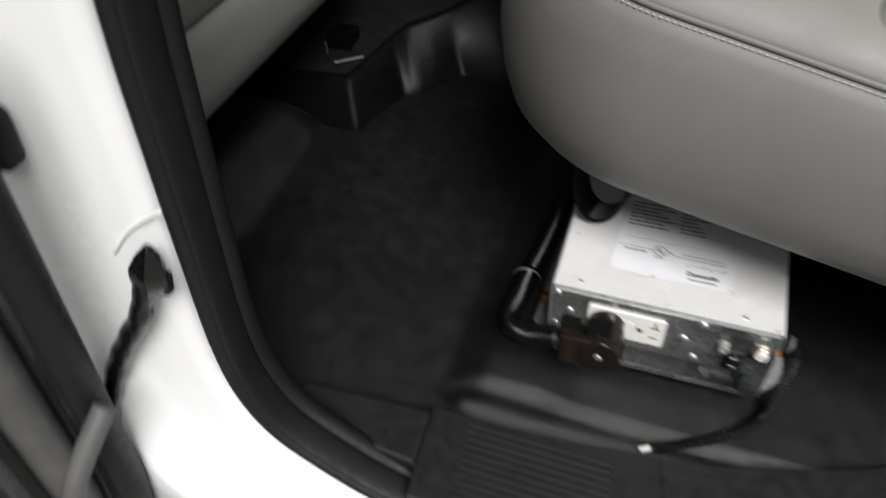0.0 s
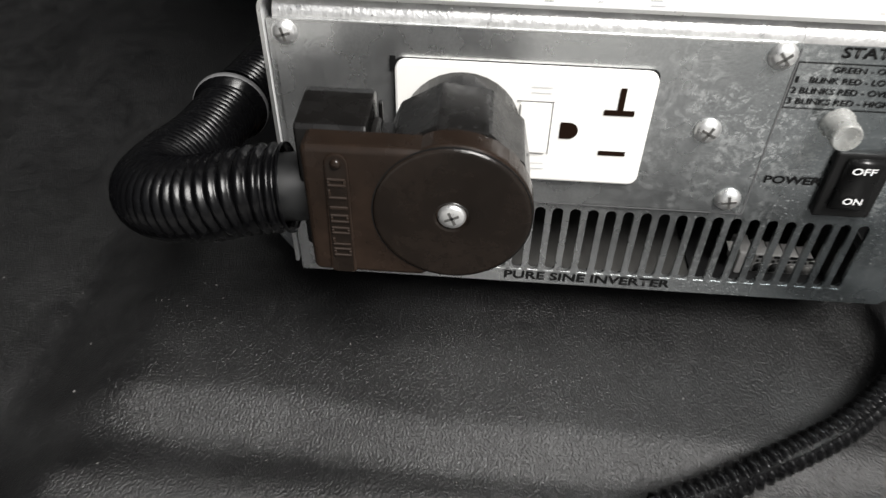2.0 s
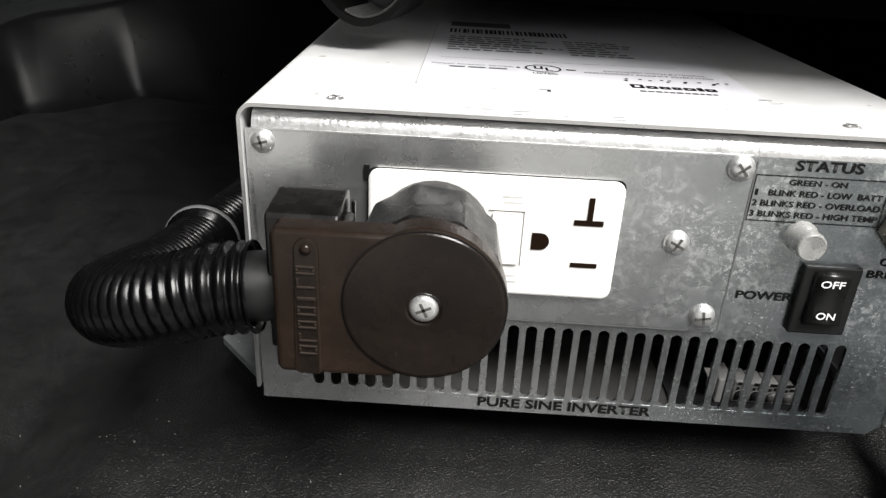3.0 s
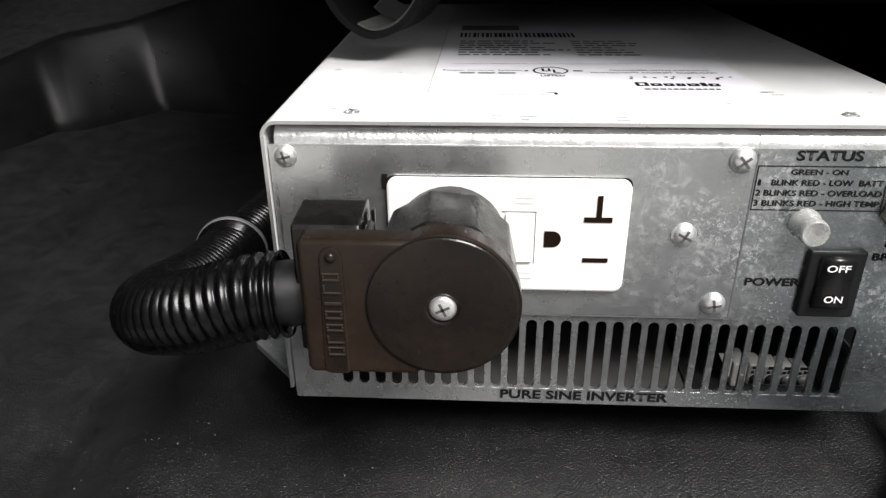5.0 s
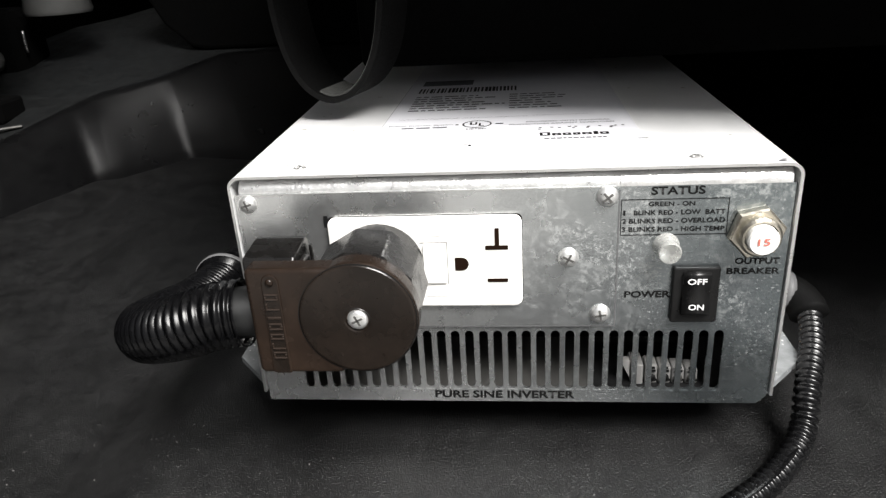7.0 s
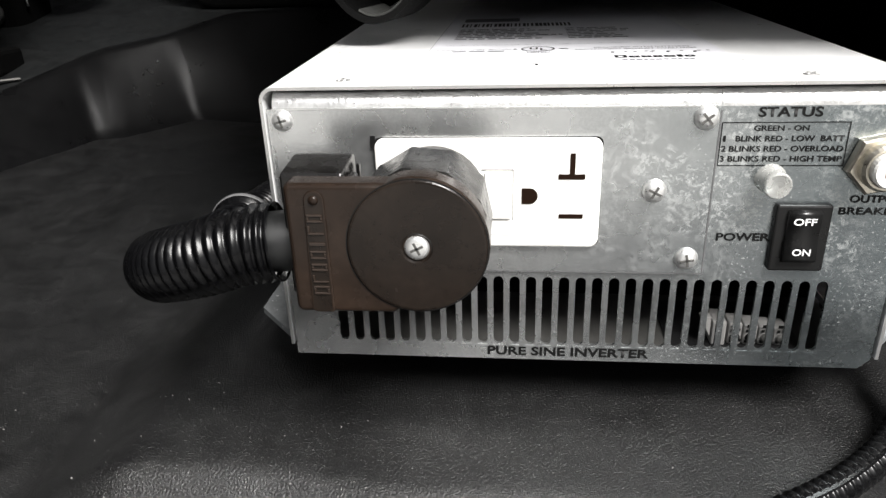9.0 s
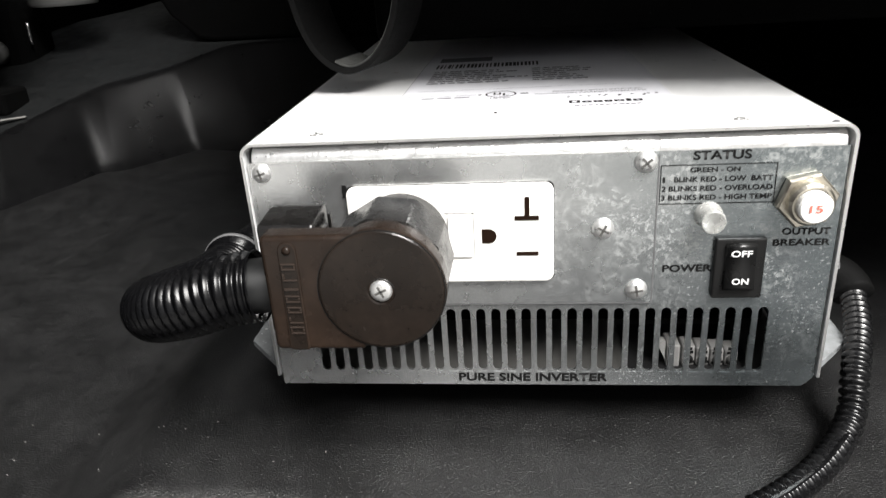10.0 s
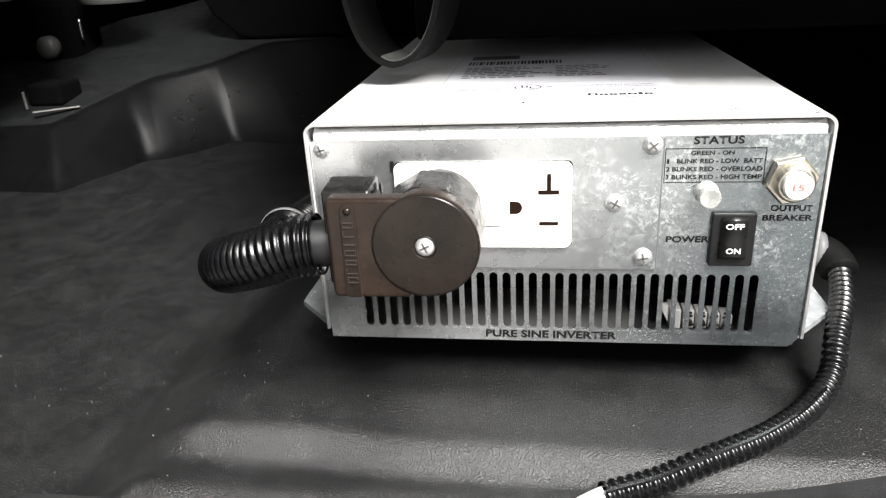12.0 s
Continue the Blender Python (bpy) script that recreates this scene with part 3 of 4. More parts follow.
# wiring boot between pillar and door
boot = thing("wiring_boot", "black ribbed rubber wiring boot between pillar and door", "cable boot")
part("sleeve", tube([(-0.217, -0.203, 0.254), (-0.229, -0.204, 0.230), (-0.2415, -0.206, 0.205), (-0.2625, -0.209, 0.176), (-0.2845, -0.214, 0.140), (-0.305, -0.226, 0.09), (-0.320, -0.24, 0.03)], 0.0086, 14, 0.003, 0.0008, 0.030), M_BOOT, boot, smooth=True)
bm = lathe([(0, 0.030), (0.0030, 0.029), (0.0090, 0.018), (0.0135, 0.004), (0.0130, -0.006), (0.0105, -0.016), (0, -0.016)], 5)
for v in bm.verts:
    v.co.y *= 0.8
bmesh.ops.bevel(bm, geom=list(bm.edges), offset=0.0007, segments=1, affect="EDGES")
bmesh.ops.transform(bm, matrix=Matrix.Translation((-0.2165, -0.203, 0.2535)) @ Matrix.Rotation(radians(20), 4, "Y"), verts=bm.verts)
part("plug_end", bm, M_BOOT, boot, "faceted rubber plug end")
part("clip", boxed((-0.005, -0.004, -0.011), (0.005, 0.004, 0.009), 0.0015, 1, Matrix.Translation((-0.2105, -0.200, 0.246)) @ Matrix.Rotation(radians(15), 4, "Y")), M_RUBBER, boot)

# hinge bolts and a pressed crease on the pillar
for x, z in ((-0.2953, 0.0844), (-0.3014, 0.0601)):
    part("hinge_bolt", lathe([(0, 0.003), (0.002, 0.003), (0.0026, 0.0015), (0.0026, -0.004), (0, -0.004)], 6, Matrix.Translation((x, -0.2345, z)) @ FRONT), M_BAND, body, "small hinge bolt")
part("crease", tube([(-0.250, -0.1945, 0.254), (-0.232, -0.1915, 0.275), (-0.212, -0.1880, 0.290), (-0.200, -0.1860, 0.297)], 0.0008, 8, 0.004), M_PAINT, body, smooth=True)

# ---- seats ----
def seam_lift(x, z):
    """The rear cushion rises a little towards its front end."""
    return 0.14 * max(0.0, 0.20 - x) * smoothstep(0.25, 0.33, z)


def cushion(plan, profile, sag=0.0, lifted=False):
    """A cushion: a plan outline of (x, y) shrunk by the profile's insets (inset, z)."""
    bm = bmesh.new()
    n = len(plan)
    rings = []
    for inset, z in profile:
        ring = []
        for i in range(n):
            a, b, c = Vector(plan[i - 1]), Vector(plan[i]), Vector(plan[(i + 1) % n])
            t = (c - a).normalized()
            drop = sag * min(max(b.x - 0.05, 0.0), 0.4) * max(0.0, 1 - (z - profile[0][1]) / 0.10)
            ring.append(bm.verts.new((b.x - t.y * inset, b.y + t.x * inset, z - drop + (seam_lift(b.x, z) if lifted else 0.0))))
        rings.append(ring)
    for a, b in zip(rings, rings[1:]):
        for i in range(n):
            j = (i + 1) % n
            bm.faces.new((a[i], a[j], b[j], b[i]))
    top_z = profile[-1][1]
    mx, my = sum(v.co.x for v in rings[-1]) / n, sum(v.co.y for v in rings[-1]) / n
    for s in (0.75, 0.5, 0.25):  # the crown follows the same rise
        ring = []
        for v in rings[len(profile) - 1]:
            x, y = mx + (v.co.x - mx) * s, my + (v.co.y - my) * s
            ring.append(bm.verts.new((x, y, top_z + (seam_lift(x, top_z) if lifted else 0.0))))
        for i in range(n):
            j = (i + 1) % n
            bm.faces.new((rings[-1][i], rings[-1][j], ring[j], ring[i]))
        rings.append(ring)
    for ring in (rings[0], rings[-1]):  # closed by a fan
        mid = bm.verts.new(sum((v.co for v in ring), Vector()) / n)
        mid.co.z = min(v.co.z for v in ring)
        for i in range(n):
            bm.faces.new((ring[i], ring[(i + 1) % n], mid))
    bmesh.ops.recalc_face_normals(bm, faces=bm.faces)
    return bm


def seat_plan(x0, x1, y0, y1, r, skew, n=14):
    pts = []
    for cx, cy, a in ((x0 + r, y0 + r, 180), (x1 - r, y0 + r, 270), (x1 - r, y1 - r, 0), (x0 + r, y1 - r, 90)):
        rr = r
        for i in range(n + 1):
            t = radians(a + 90 * i / n)
            x, y = cx + rr * math.cos(t), cy + rr * math.sin(t)
            pts.append((x, y + skew * (x - x0) * (1 if y < (y0 + y1) / 2 else 0)))
    even = []
    for a, b in zip(pts, pts[1:] + pts[:1]):
        a, b = Vector(a), Vector(b)
        k = max(1, round((b - a).length / 0.02))
        even += [tuple(a + (b - a) * (i / k)) for i in range(k)]
    return even


plan = seat_plan(-0.100, 0.78, 0.042, 1.2, 0.150, -0.20)
rear_seat = thing("rear_seat", "light grey vinyl rear bench cushion with stitched edge", "seat")
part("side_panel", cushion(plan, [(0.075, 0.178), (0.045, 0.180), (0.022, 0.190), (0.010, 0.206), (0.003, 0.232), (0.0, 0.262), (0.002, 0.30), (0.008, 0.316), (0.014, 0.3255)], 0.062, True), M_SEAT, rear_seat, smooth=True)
part("top_panel", cushion(plan, [(0.014, 0.3262), (0.0165, 0.333), (0.023, 0.342), (0.045, 0.353), (0.09, 0.361), (0.112, 0.362)], 0.0, True), M_SEAT_LIT, rear_seat, smooth=True)
part("insert", cushion(seat_plan(0.171, 0.72, 0.024, 1.05, 0.014, -0.12), [(0.0, 0.340), (0.0, 0.353), (0.003, 0.3585), (0.011, 0.3655)], 0.0, True), M_BEIGE, rear_seat, "textured seat insert", smooth=True)


def plan_line(inset, z, step):
    n = len(plan)
    pts = []
    for i in range(n // 3):
        a, b, c = Vector(plan[i - 1]), Vector(plan[i]), Vector(plan[(i + 1) % n])
        t = (c - a).normalized()
        pts.append((b.x - t.y * inset, b.y + t.x * inset, z + seam_lift(b.x, z)))
    return smooth_path(pts, step)


part("piping", tube([tuple(p) for p in plan_line(0.0152, 0.3280, 0.02)], 0.0021, 8, 0.008), M_SEAT, rear_seat, "grey piping along the edge", smooth=True)
bm = bmesh.new()
line = plan_line(0.0134, 0.3246, 0.0046)
for a, b in zip(line[::1], line[1::1]):
    mid = (a + b) / 2
    d = (b - a).normalized()
    box(bm, (-0.0011, -0.0004, -0.0004), (0.0011, 0.0004, 0.0004), 0, 1, Matrix.Translation(mid + Vector((d.y, -d.x, 0)) * 0.0012) @ Matrix.Rotation(math.atan2(d.y, d.x), 4, "Z"))
part("stitching", bm, M_STITCH, rear_seat, "pale running stitch")["kind"] = "stuff"
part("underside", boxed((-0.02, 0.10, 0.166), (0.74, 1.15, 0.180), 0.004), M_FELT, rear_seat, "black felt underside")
# added block, set low to keep light off the back of the cover
part("pan", boxed((0.02, 0.138, 0.1170), (0.74, 0.62, 0.168), 0.004), M_FELT, rear_seat, "black block added under the seat to shade the inverter cover")
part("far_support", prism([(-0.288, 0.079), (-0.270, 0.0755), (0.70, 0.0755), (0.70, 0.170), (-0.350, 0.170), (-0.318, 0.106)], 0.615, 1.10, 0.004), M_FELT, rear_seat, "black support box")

front_seat = thing("front_seat", "light grey vinyl front seat back with a seam", "seat")
fplan = seat_plan(-0.98, -0.372, -0.02, 0.46, 0.06, 0.0)
part("back_panel", cushion(fplan, [(0.05, 0.140), (0.022, 0.148), (0.008, 0.162), (0.0, 0.19), (0.0, 0.23), (0.006, 0.252)]), M_SEAT_LIT, front_seat, smooth=True)
part("upper_panel", cushion(fplan, [(0.007, 0.2525), (0.0, 0.262), (-0.004, 0.30), (0.0, 0.5), (0.02, 0.62)]), M_SEAT_LIT, front_seat, smooth=True)
part("rail", boxed((-0.90, 0.06, 0.02), (-0.45, 0.12, 0.135), 0.008), M_FELT, front_seat)

# ---- hardware below the far seat ----
latch = thing("seat_latch", "black seat rail latch on the floor hump", "latch")
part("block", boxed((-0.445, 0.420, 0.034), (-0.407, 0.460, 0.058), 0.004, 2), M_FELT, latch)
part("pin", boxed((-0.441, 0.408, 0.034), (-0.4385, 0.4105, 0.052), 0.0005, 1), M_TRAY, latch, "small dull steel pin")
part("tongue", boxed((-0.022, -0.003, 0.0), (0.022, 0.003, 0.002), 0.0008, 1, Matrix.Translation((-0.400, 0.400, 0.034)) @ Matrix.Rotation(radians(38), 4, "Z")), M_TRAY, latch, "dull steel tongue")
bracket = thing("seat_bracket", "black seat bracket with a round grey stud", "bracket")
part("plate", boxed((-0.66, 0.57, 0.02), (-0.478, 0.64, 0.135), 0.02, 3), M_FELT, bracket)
part("stud", lathe([(0, 0.012), (0.010, 0.011), (0.0135, 0.006), (0.0135, -0.004), (0, -0.004)], 20, Matrix.Translation((-0.508, 0.562, 0.080)) @ FRONT), M_GREYPL, bracket, smooth=True)
part("rod", tube([(-0.474, 0.58, 0.086), (-0.474, 0.58, 0.098), (-0.4735, 0.58, 0.110)], 0.0017, 8, 0.004), M_GLINT, bracket, "thin bright rod", smooth=True)
cone = thing("rail_cover", "grey plastic seat rail cover", "cover")
part("shell", lathe([(0.036, 0.0), (0.038, 0.004), (0.026, 0.07), (0.020, 0.12), (0, 0.12)], 24, Matrix.Translation((-0.435, 0.60, 0.126))), M_GREYPL, cone, smooth=True)
beam = thing("seat_beam", "pale grey seat base cover in the background", "cover")
part("cover", boxed((-0.535, 0.86, 0.142), (-0.405, 0.95, 0.24), 0.012, 3), M_BEIGE, beam, smooth=True)
wheel = thing("recliner_cover", "round grey seat recliner cover", "cover")
part("shell", lathe([(0, 0.02), (0.04, 0.018), (0.052, 0.008), (0.054, -0.02), (0, -0.02)], 28, Matrix.Translation((-0.545, 0.60, 0.196)) @ FRONT), M_GREYPL, wheel, smooth=True)

# hanging strap loop by the inverter
strap = thing("strap_loop", "black webbing strap loop hanging from the seat", "strap")


def loop_band(r_off, y0, y1, thick, start=0.0):
    pts = [(-0.020, 0.186), (-0.0215, 0.160), (-0.0185, 0.135), (-0.010, 0.117), (0.004, 0.1085), (0.019, 0.113), (0.030, 0.127), (0.036, 0.148), (0.038, 0.170), (0.039, 0.186)]
    path = smooth_path([(x, 0, 0.186 - (0.186 - z) * 0.915) for x, z in pts], 0.003)
    path = path[int(start * len(path)):]
    fr = []
    for i, p in enumerate(path):
        t = (path[min(i + 1, len(path) - 1)] - path[max(i - 1, 0)]).normalized()
        fr.append((Vector((p.x * 0.76 - 0.0035, 0, p.z)) + Vector((-t.z, 0, t.x)) * r_off, Vector((0.24, 0.97, 0)), Vector((-t.z, 0, t.x))))
    return sweep(fr, [(y0, 0), (y1, 0), (y1, thick), (y0, thick)])


part("band", loop_band(-0.0024, 0.078, 0.106, 0.0024), M_STRAP, strap)
part("lining", loop_band(0.0002, 0.080, 0.104, 0.0008, 0.45), M_STRAPIN, strap, "grey inner side of the strap")

# ---- the inverter ----
W, H0, H1, D = 0.190, 0.012, 0.1035, 0.33
OUT = 0.0012
inv = thing("power_inverter", "silver box-shaped pure sine power inverter with galvanised front", "inverter", place=(0, 0, 0))


def cover_sheet():
    t, r = 0.0010, 0.0045
    outer = [(-OUT, H0 + 0.003)] + [(-OUT + r - r * math.cos(radians(a)), H1 - r + r * math.sin(radians(a))) for a in range(0, 91, 15)] + \
            [(W + OUT - r + r * math.sin(radians(a)), H1 - r + r * math.cos(radians(a))) for a in range(0, 91, 15)] + [(W + OUT, H0 + 0.003)]
    q = r - t
    inner = [(t - OUT, H0 + 0.003)] + [(-OUT + r - q * math.cos(radians(a)), H1 - r + q * math.sin(radians(a))) for a in range(0, 91, 15)] + \
            [(W + OUT - r + q * math.sin(radians(a)), H1 - r + q * math.cos(radians(a))) for a in range(0, 91, 15)] + [(W + OUT - t, H0 + 0.003)]
    bm = bmesh.new()
    y0, y1 = -0.0012, D
    def spread(x, y):  # the sheet stands a little open towards the back
        return x - 0.028 * y * (x < W / 2)

    a0, a1 = [[bm.verts.new((spread(x, y), y, z)) for x, z in outer] for y in (y0, y1)]
    b0, b1 = [[bm.verts.new((spread(x, y), y, z)) for x, z in inner] for y in (y0, y1)]
    n = len(outer)
    for i in range(n - 1):
        bm.faces.new((a0[i], a0[i + 1], a1[i + 1], a1[i]))
        bm.faces.new((b0[i], b0[i + 1], b1[i + 1], b1[i]))
        f = bm.faces.new((a0[i], a0[i + 1], b0[i + 1], b0[i]))
        f.material_index = 1
        bm.faces.new((a1[i], a1[i + 1], b1[i + 1], b1[i]))
    for k in (0, n - 1):
        bm.faces.new((a0[k], a1[k], b1[k], b0[k]))
    bmesh.ops.recalc_face_normals(bm, faces=bm.faces)
    return bm


cov = part("cover", cover_sheet(), [M_COVER, M_EDGE], inv)

# front panel with thirty cut slots
SLOTS, SX0, SX1, SZ0, SZ1, SW = 30, 0.0178, 0.1705, 0.0167, 0.0418, 0.0033
PITCH = (SX1 - SX0) / (SLOTS - 1)


def panel_with_slots():
    bm = bmesh.new()
    y0, y1 = 0.0, 0.0012
    r = SW / 2
    xl, xr, zb, zt = 0.0004, W - 0.0004, H0 - 0.0012, 0.0965

    def quad_plate(x0, z0, x1, z1):
        box(bm, (x0, y0, z0), (x1, y1, z1))

    quad_plate(xl, SZ1 + 0.0004, xr, zt)
    quad_plate(xl, zb, xr - 0.0035, SZ0 - 0.0004)
    corner = [(xr - 0.0035, zb), (xr, zb + 0.0035), (xr, SZ0 - 0.0004), (xr - 0.0035, SZ0 - 0.0004)]
    near_side, far_side = [[bm.verts.new((x, y, z)) for x, z in corner] for y in (y0, y1)]
    bm.faces.new(near_side)
    for k in range(4):
        bm.faces.new((near_side[k], near_side[(k + 1) % 4], far_side[(k + 1) % 4], far_side[k]))
    quad_plate(xl, SZ0 - 0.0004, SX0 - r, SZ1 + 0.0004)
    quad_plate(SX1 + r, SZ0 - 0.0004, xr, SZ1 + 0.0004)
    for i in range(SLOTS - 1):
        a, b = SX0 + i * PITCH + r, SX0 + (i + 1) * PITCH - r
        quad_plate(a, SZ0 - 0.0004, b, SZ1 + 0.0004)
    # rounded slot ends: corner fillets
    for i in range(SLOTS):
        c = SX0 + i * PITCH
        for zc, s in ((SZ1 - r, 1), (SZ0 + r, -1)):
            for sx in (-1, 1):
                prev = (c + sx * r, zc)
                corner = (c + sx * r, zc + s * (r + 0.0004))
                arc = [(c + sx * r * math.cos(radians(t)), zc + s * r * math.sin(radians(t))) for t in (0, 30, 60, 90)]
                arc.append((c, zc + s * (r + 0.0004)))
                fr_, bk = [[bm.verts.new((x, y, z)) for x, z in [corner] + arc] for y in (y0 + 0.0001, y1)]
                bm.faces.new(fr_)
                for k in range(1, len(arc)):
                    bm.faces.new((fr_[k], fr_[k + 1], bk[k + 1], bk[k]))
    bmesh.ops.recalc_face_normals(bm, faces=bm.faces)
    return bm


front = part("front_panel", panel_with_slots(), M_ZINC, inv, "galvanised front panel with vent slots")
# the panel's rolled top lip
for x0, x1, mat in ((0.0022, 0.1336, M_LIP), (0.1336, W - 0.0014, M_LIP)):
    bend = [(0.0045 - 0.0045 * math.cos(radians(a)), 0.0966 + 0.0049 * math.sin(radians(a))) for a in range(0, 91, 10)]
    part("top_lip", sweep([(Vector((x, 0, 0)), Vector((0, 1, 0)), Vector((0, 0, 1))) for x in (x0, x0 + 0.0002, x1 - 0.0002, x1)], [(0.0, 0.0965)] + bend + [(0.012, 0.1015), (0.012, 0.1000), (0.0012, 0.0950)]), mat, front, smooth=True)
part("top_gap", boxed((0.003, 0.0030, 0.1016), (W - 0.003, 0.020, 0.1024)), M_INK, inv)
part("bottom_tray", boxed((0.0015, 0.0015, H0 - 0.0012), (W - 0.0015, D, H0 + 0.0002)), M_TRAY, inv)
part("back_panel", boxed((0.0015, D - 0.002, H0), (W - 0.0015, D - 0.0005, H1 - 0.0016)), M_ZINC, inv)
part("outlet_plate", prism([(0.0022, 0.0445), (0.1335, 0.0445), (0.1335, 0.0955), (0.1320, 0.0970), (0.0022, 0.0970)], -0.0010, -0.0001), M_ZINC, front, "thin galvanised plate round the outlet")
# plate edge drawn in colour: shade line right and below, highlight on top
bars("plate_edge_shading", [(0.13325, 0.1337, 0.0445, 0.0955), (0.0022, 0.1335, 0.0442, 0.0446)], M_BAND, front, Matrix.Translation((0, -0.0009, 0)) @ FRONT)
bars("plate_edge_shading", [(0.0022, 0.1320, 0.0966, 0.09705)], M_EDGE, front, Matrix.Translation((0, -0.0009, 0)) @ FRONT)
# floor flanges with cut corners, and their bolts
for sx in (0, 1):
    bm = bmesh.new()
    o = [(0.0, 0.003), (-0.0205, 0.0255), (-0.0205, 0.30), (0.0, 0.32)]
    o = [((W - x) if sx else x, y) for x, y in o]
    vs = [bm.verts.new((x, y, H0 + 0.0025)) for x, y in o]
    f = bm.faces.new(vs)
    g = bmesh.ops.extrude_face_region(bm, geom=[f])
    bmesh.ops.translate(bm, vec=(0, 0, -0.0025), verts=[v for v in g["geom"] if isinstance(v, bmesh.types.BMVert)])
    bmesh.ops.recalc_face_normals(bm, faces=bm.faces)
    fl = part("flange", bm, M_FLANGE, inv, "galvanised mounting flange with cut corner")
    for y in (0.057, 0.27):
        part("bolt", lathe([(0, 0.006), (0.0035, 0.006), (0.0048, 0.0045), (0.0048, 0.001), (0.0075, 0.001), (0.0075, 0.0), (0, 0.0)], 6, Matrix.Translation(((W + 0.015) if sx else -0.0165, y, H0 + 0.0026))), M_BOLT, fl, "copper-toned hex bolt")
for x in (-0.015, W + 0.015):
    for y in (0.057, 0.27):
        part("spacer", lathe([(0, 0), (0.008, 0), (0.008, H0 - FLOOR_HIGH + 0.002), (0, H0 - FLOOR_HIGH + 0.002)], 16, Matrix.Translation((x, y, FLOOR_HIGH - 0.002))), M_RUBBER, inv, "black rubber spacer")


def screw(x, y, z, r, parent, spin=20, top=False, name="screw", flat=False):
    """A pan head, or a nearly flat one, with a cross recess."""
    if flat:
        bm = lathe([(0, 0.30 * r), (0.5 * r, 0.29 * r), (0.8 * r, 0.24 * r), (0.95 * r, 0.12 * r), (r, 0.0), (r, -0.4 * r)], 24)
    else:
        bm = lathe([(0, 0.55 * r), (0.35 * r, 0.53 * r), (0.7 * r, 0.42 * r), (0.93 * r, 0.2 * r), (r, 0.0), (r, -0.1 * r)], 20)
    m = Matrix.Translation((x, y, z)) @ (Matrix.Identity(4) if top else FRONT) @ Matrix.Rotation(radians(spin), 4, "Z")
    bmesh.ops.transform(bm, matrix=m, verts=bm.verts)
    s = part(name, bm, M_SCREW, parent, smooth=True)
    c = bmesh.new()
    for a in (0, 90):
        box(c, (-0.55 * r, -0.1 * r, 0.10 * r), (0.55 * r, 0.1 * r, (0.31 if flat else 0.565) * r), 0, 1, Matrix.Rotation(radians(a), 4, "Z"))
    bmesh.ops.transform(c, matrix=m, verts=c.verts)
    part("cross_recess", c, M_EDGE if top else M_TRAY, s)
    return s


for k, (x, z) in enumerate(((0.0052, 0.0935), (0.1295, 0.0935), (0.1168, 0.0715), (0.1282, 0.0495), (0.0175, 0.0730), (0.0052, 0.0515))):
    screw(x, -0.0011, z, 0.0037 if k else 0.0034, front, (15, 40, 62, 10, 35, 70)[k])
for x, y in ((0.0228, 0.0085), (0.1595, 0.0085)):
    screw(x, y, H1 - 0.0011, 0.0031, cov, 30, True)

# receptacle
rec = part("receptacle", prism(round_rect(0.0333, 0.0537, 0.1010, 0.0880, 0.0028), -0.0032, 0.012, 0.0007), M_WHITE, inv, "white duplex outlet face", smooth=False)
bars("notch", [(0.0320, 0.0335, 0.0848, 0.0888)], M_INK, rec, Matrix.Translation((0, -0.0014, 0)) @ FRONT)
part("gap", prism(round_rect(0.0330, 0.0535, 0.1012, 0.0882, 0.0020), -0.00125, -0.0005), M_INK, rec)
part("reset_button", prism(round_rect(0.0665, 0.0632, 0.0745, 0.0782, 0.0006), -0.0040, -0.003, 0.0003), M_WHITE, rec, "white test button")
bars("button_edge", [(0.0655, 0.0752, 0.0786, 0.0789), (0.0749, 0.0751, 0.0628, 0.0789), (0.0672, 0.0742, 0.0700, 0.0702)], M_BAND, rec, Matrix.Translation((0, -0.0032, 0)) @ FRONT)
for row in ((0.0690, 0.0742, 0.0812, 0.08135), (0.0690, 0.0742, 0.0828, 0.08295), (0.0690, 0.0742, 0.0596, 0.05975), (0.0668, 0.0745, 0.0578, 0.0580)):
    bars("small_print", [row], M_LABELEDGE, rec, Matrix.Translation((0, -0.0032, 0)) @ FRONT)
bars("blade_slot", [(0.0884, 0.0962, 0.0758, 0.0774)], M_SLOT, rec, Matrix.Translation((0, -0.0032, 0)) @ FRONT)
bars("blade_slot", [(0.0917, 0.0932, 0.0774, 0.0838)], M_SLOT, rec, Matrix.Translation((0, -0.0032, 0)) @ FRONT)
bars("blade_slot", [(0.0888, 0.0960, 0.0634, 0.0648)], M_SLOT, rec, Matrix.Translation((0, -0.0032, 0)) @ FRONT)
bm = bmesh.new()
pts = [(0.0776, 0.0680), (0.0800, 0.0680)] + [(0.0800 + 0.0024 * math.cos(radians(a)), 0.0705 + 0.0025 * math.sin(radians(a))) for a in range(-90, 91, 20)] + [(0.0776, 0.0730)]
bm.faces.new([bm.verts.new((x, z, 0.00025)) for x, z in pts])
bmesh.ops.transform(bm, matrix=Matrix.Translation((0, -0.0032, 0)) @ FRONT, verts=bm.verts)
part("ground_hole", bm, M_SLOT, rec)

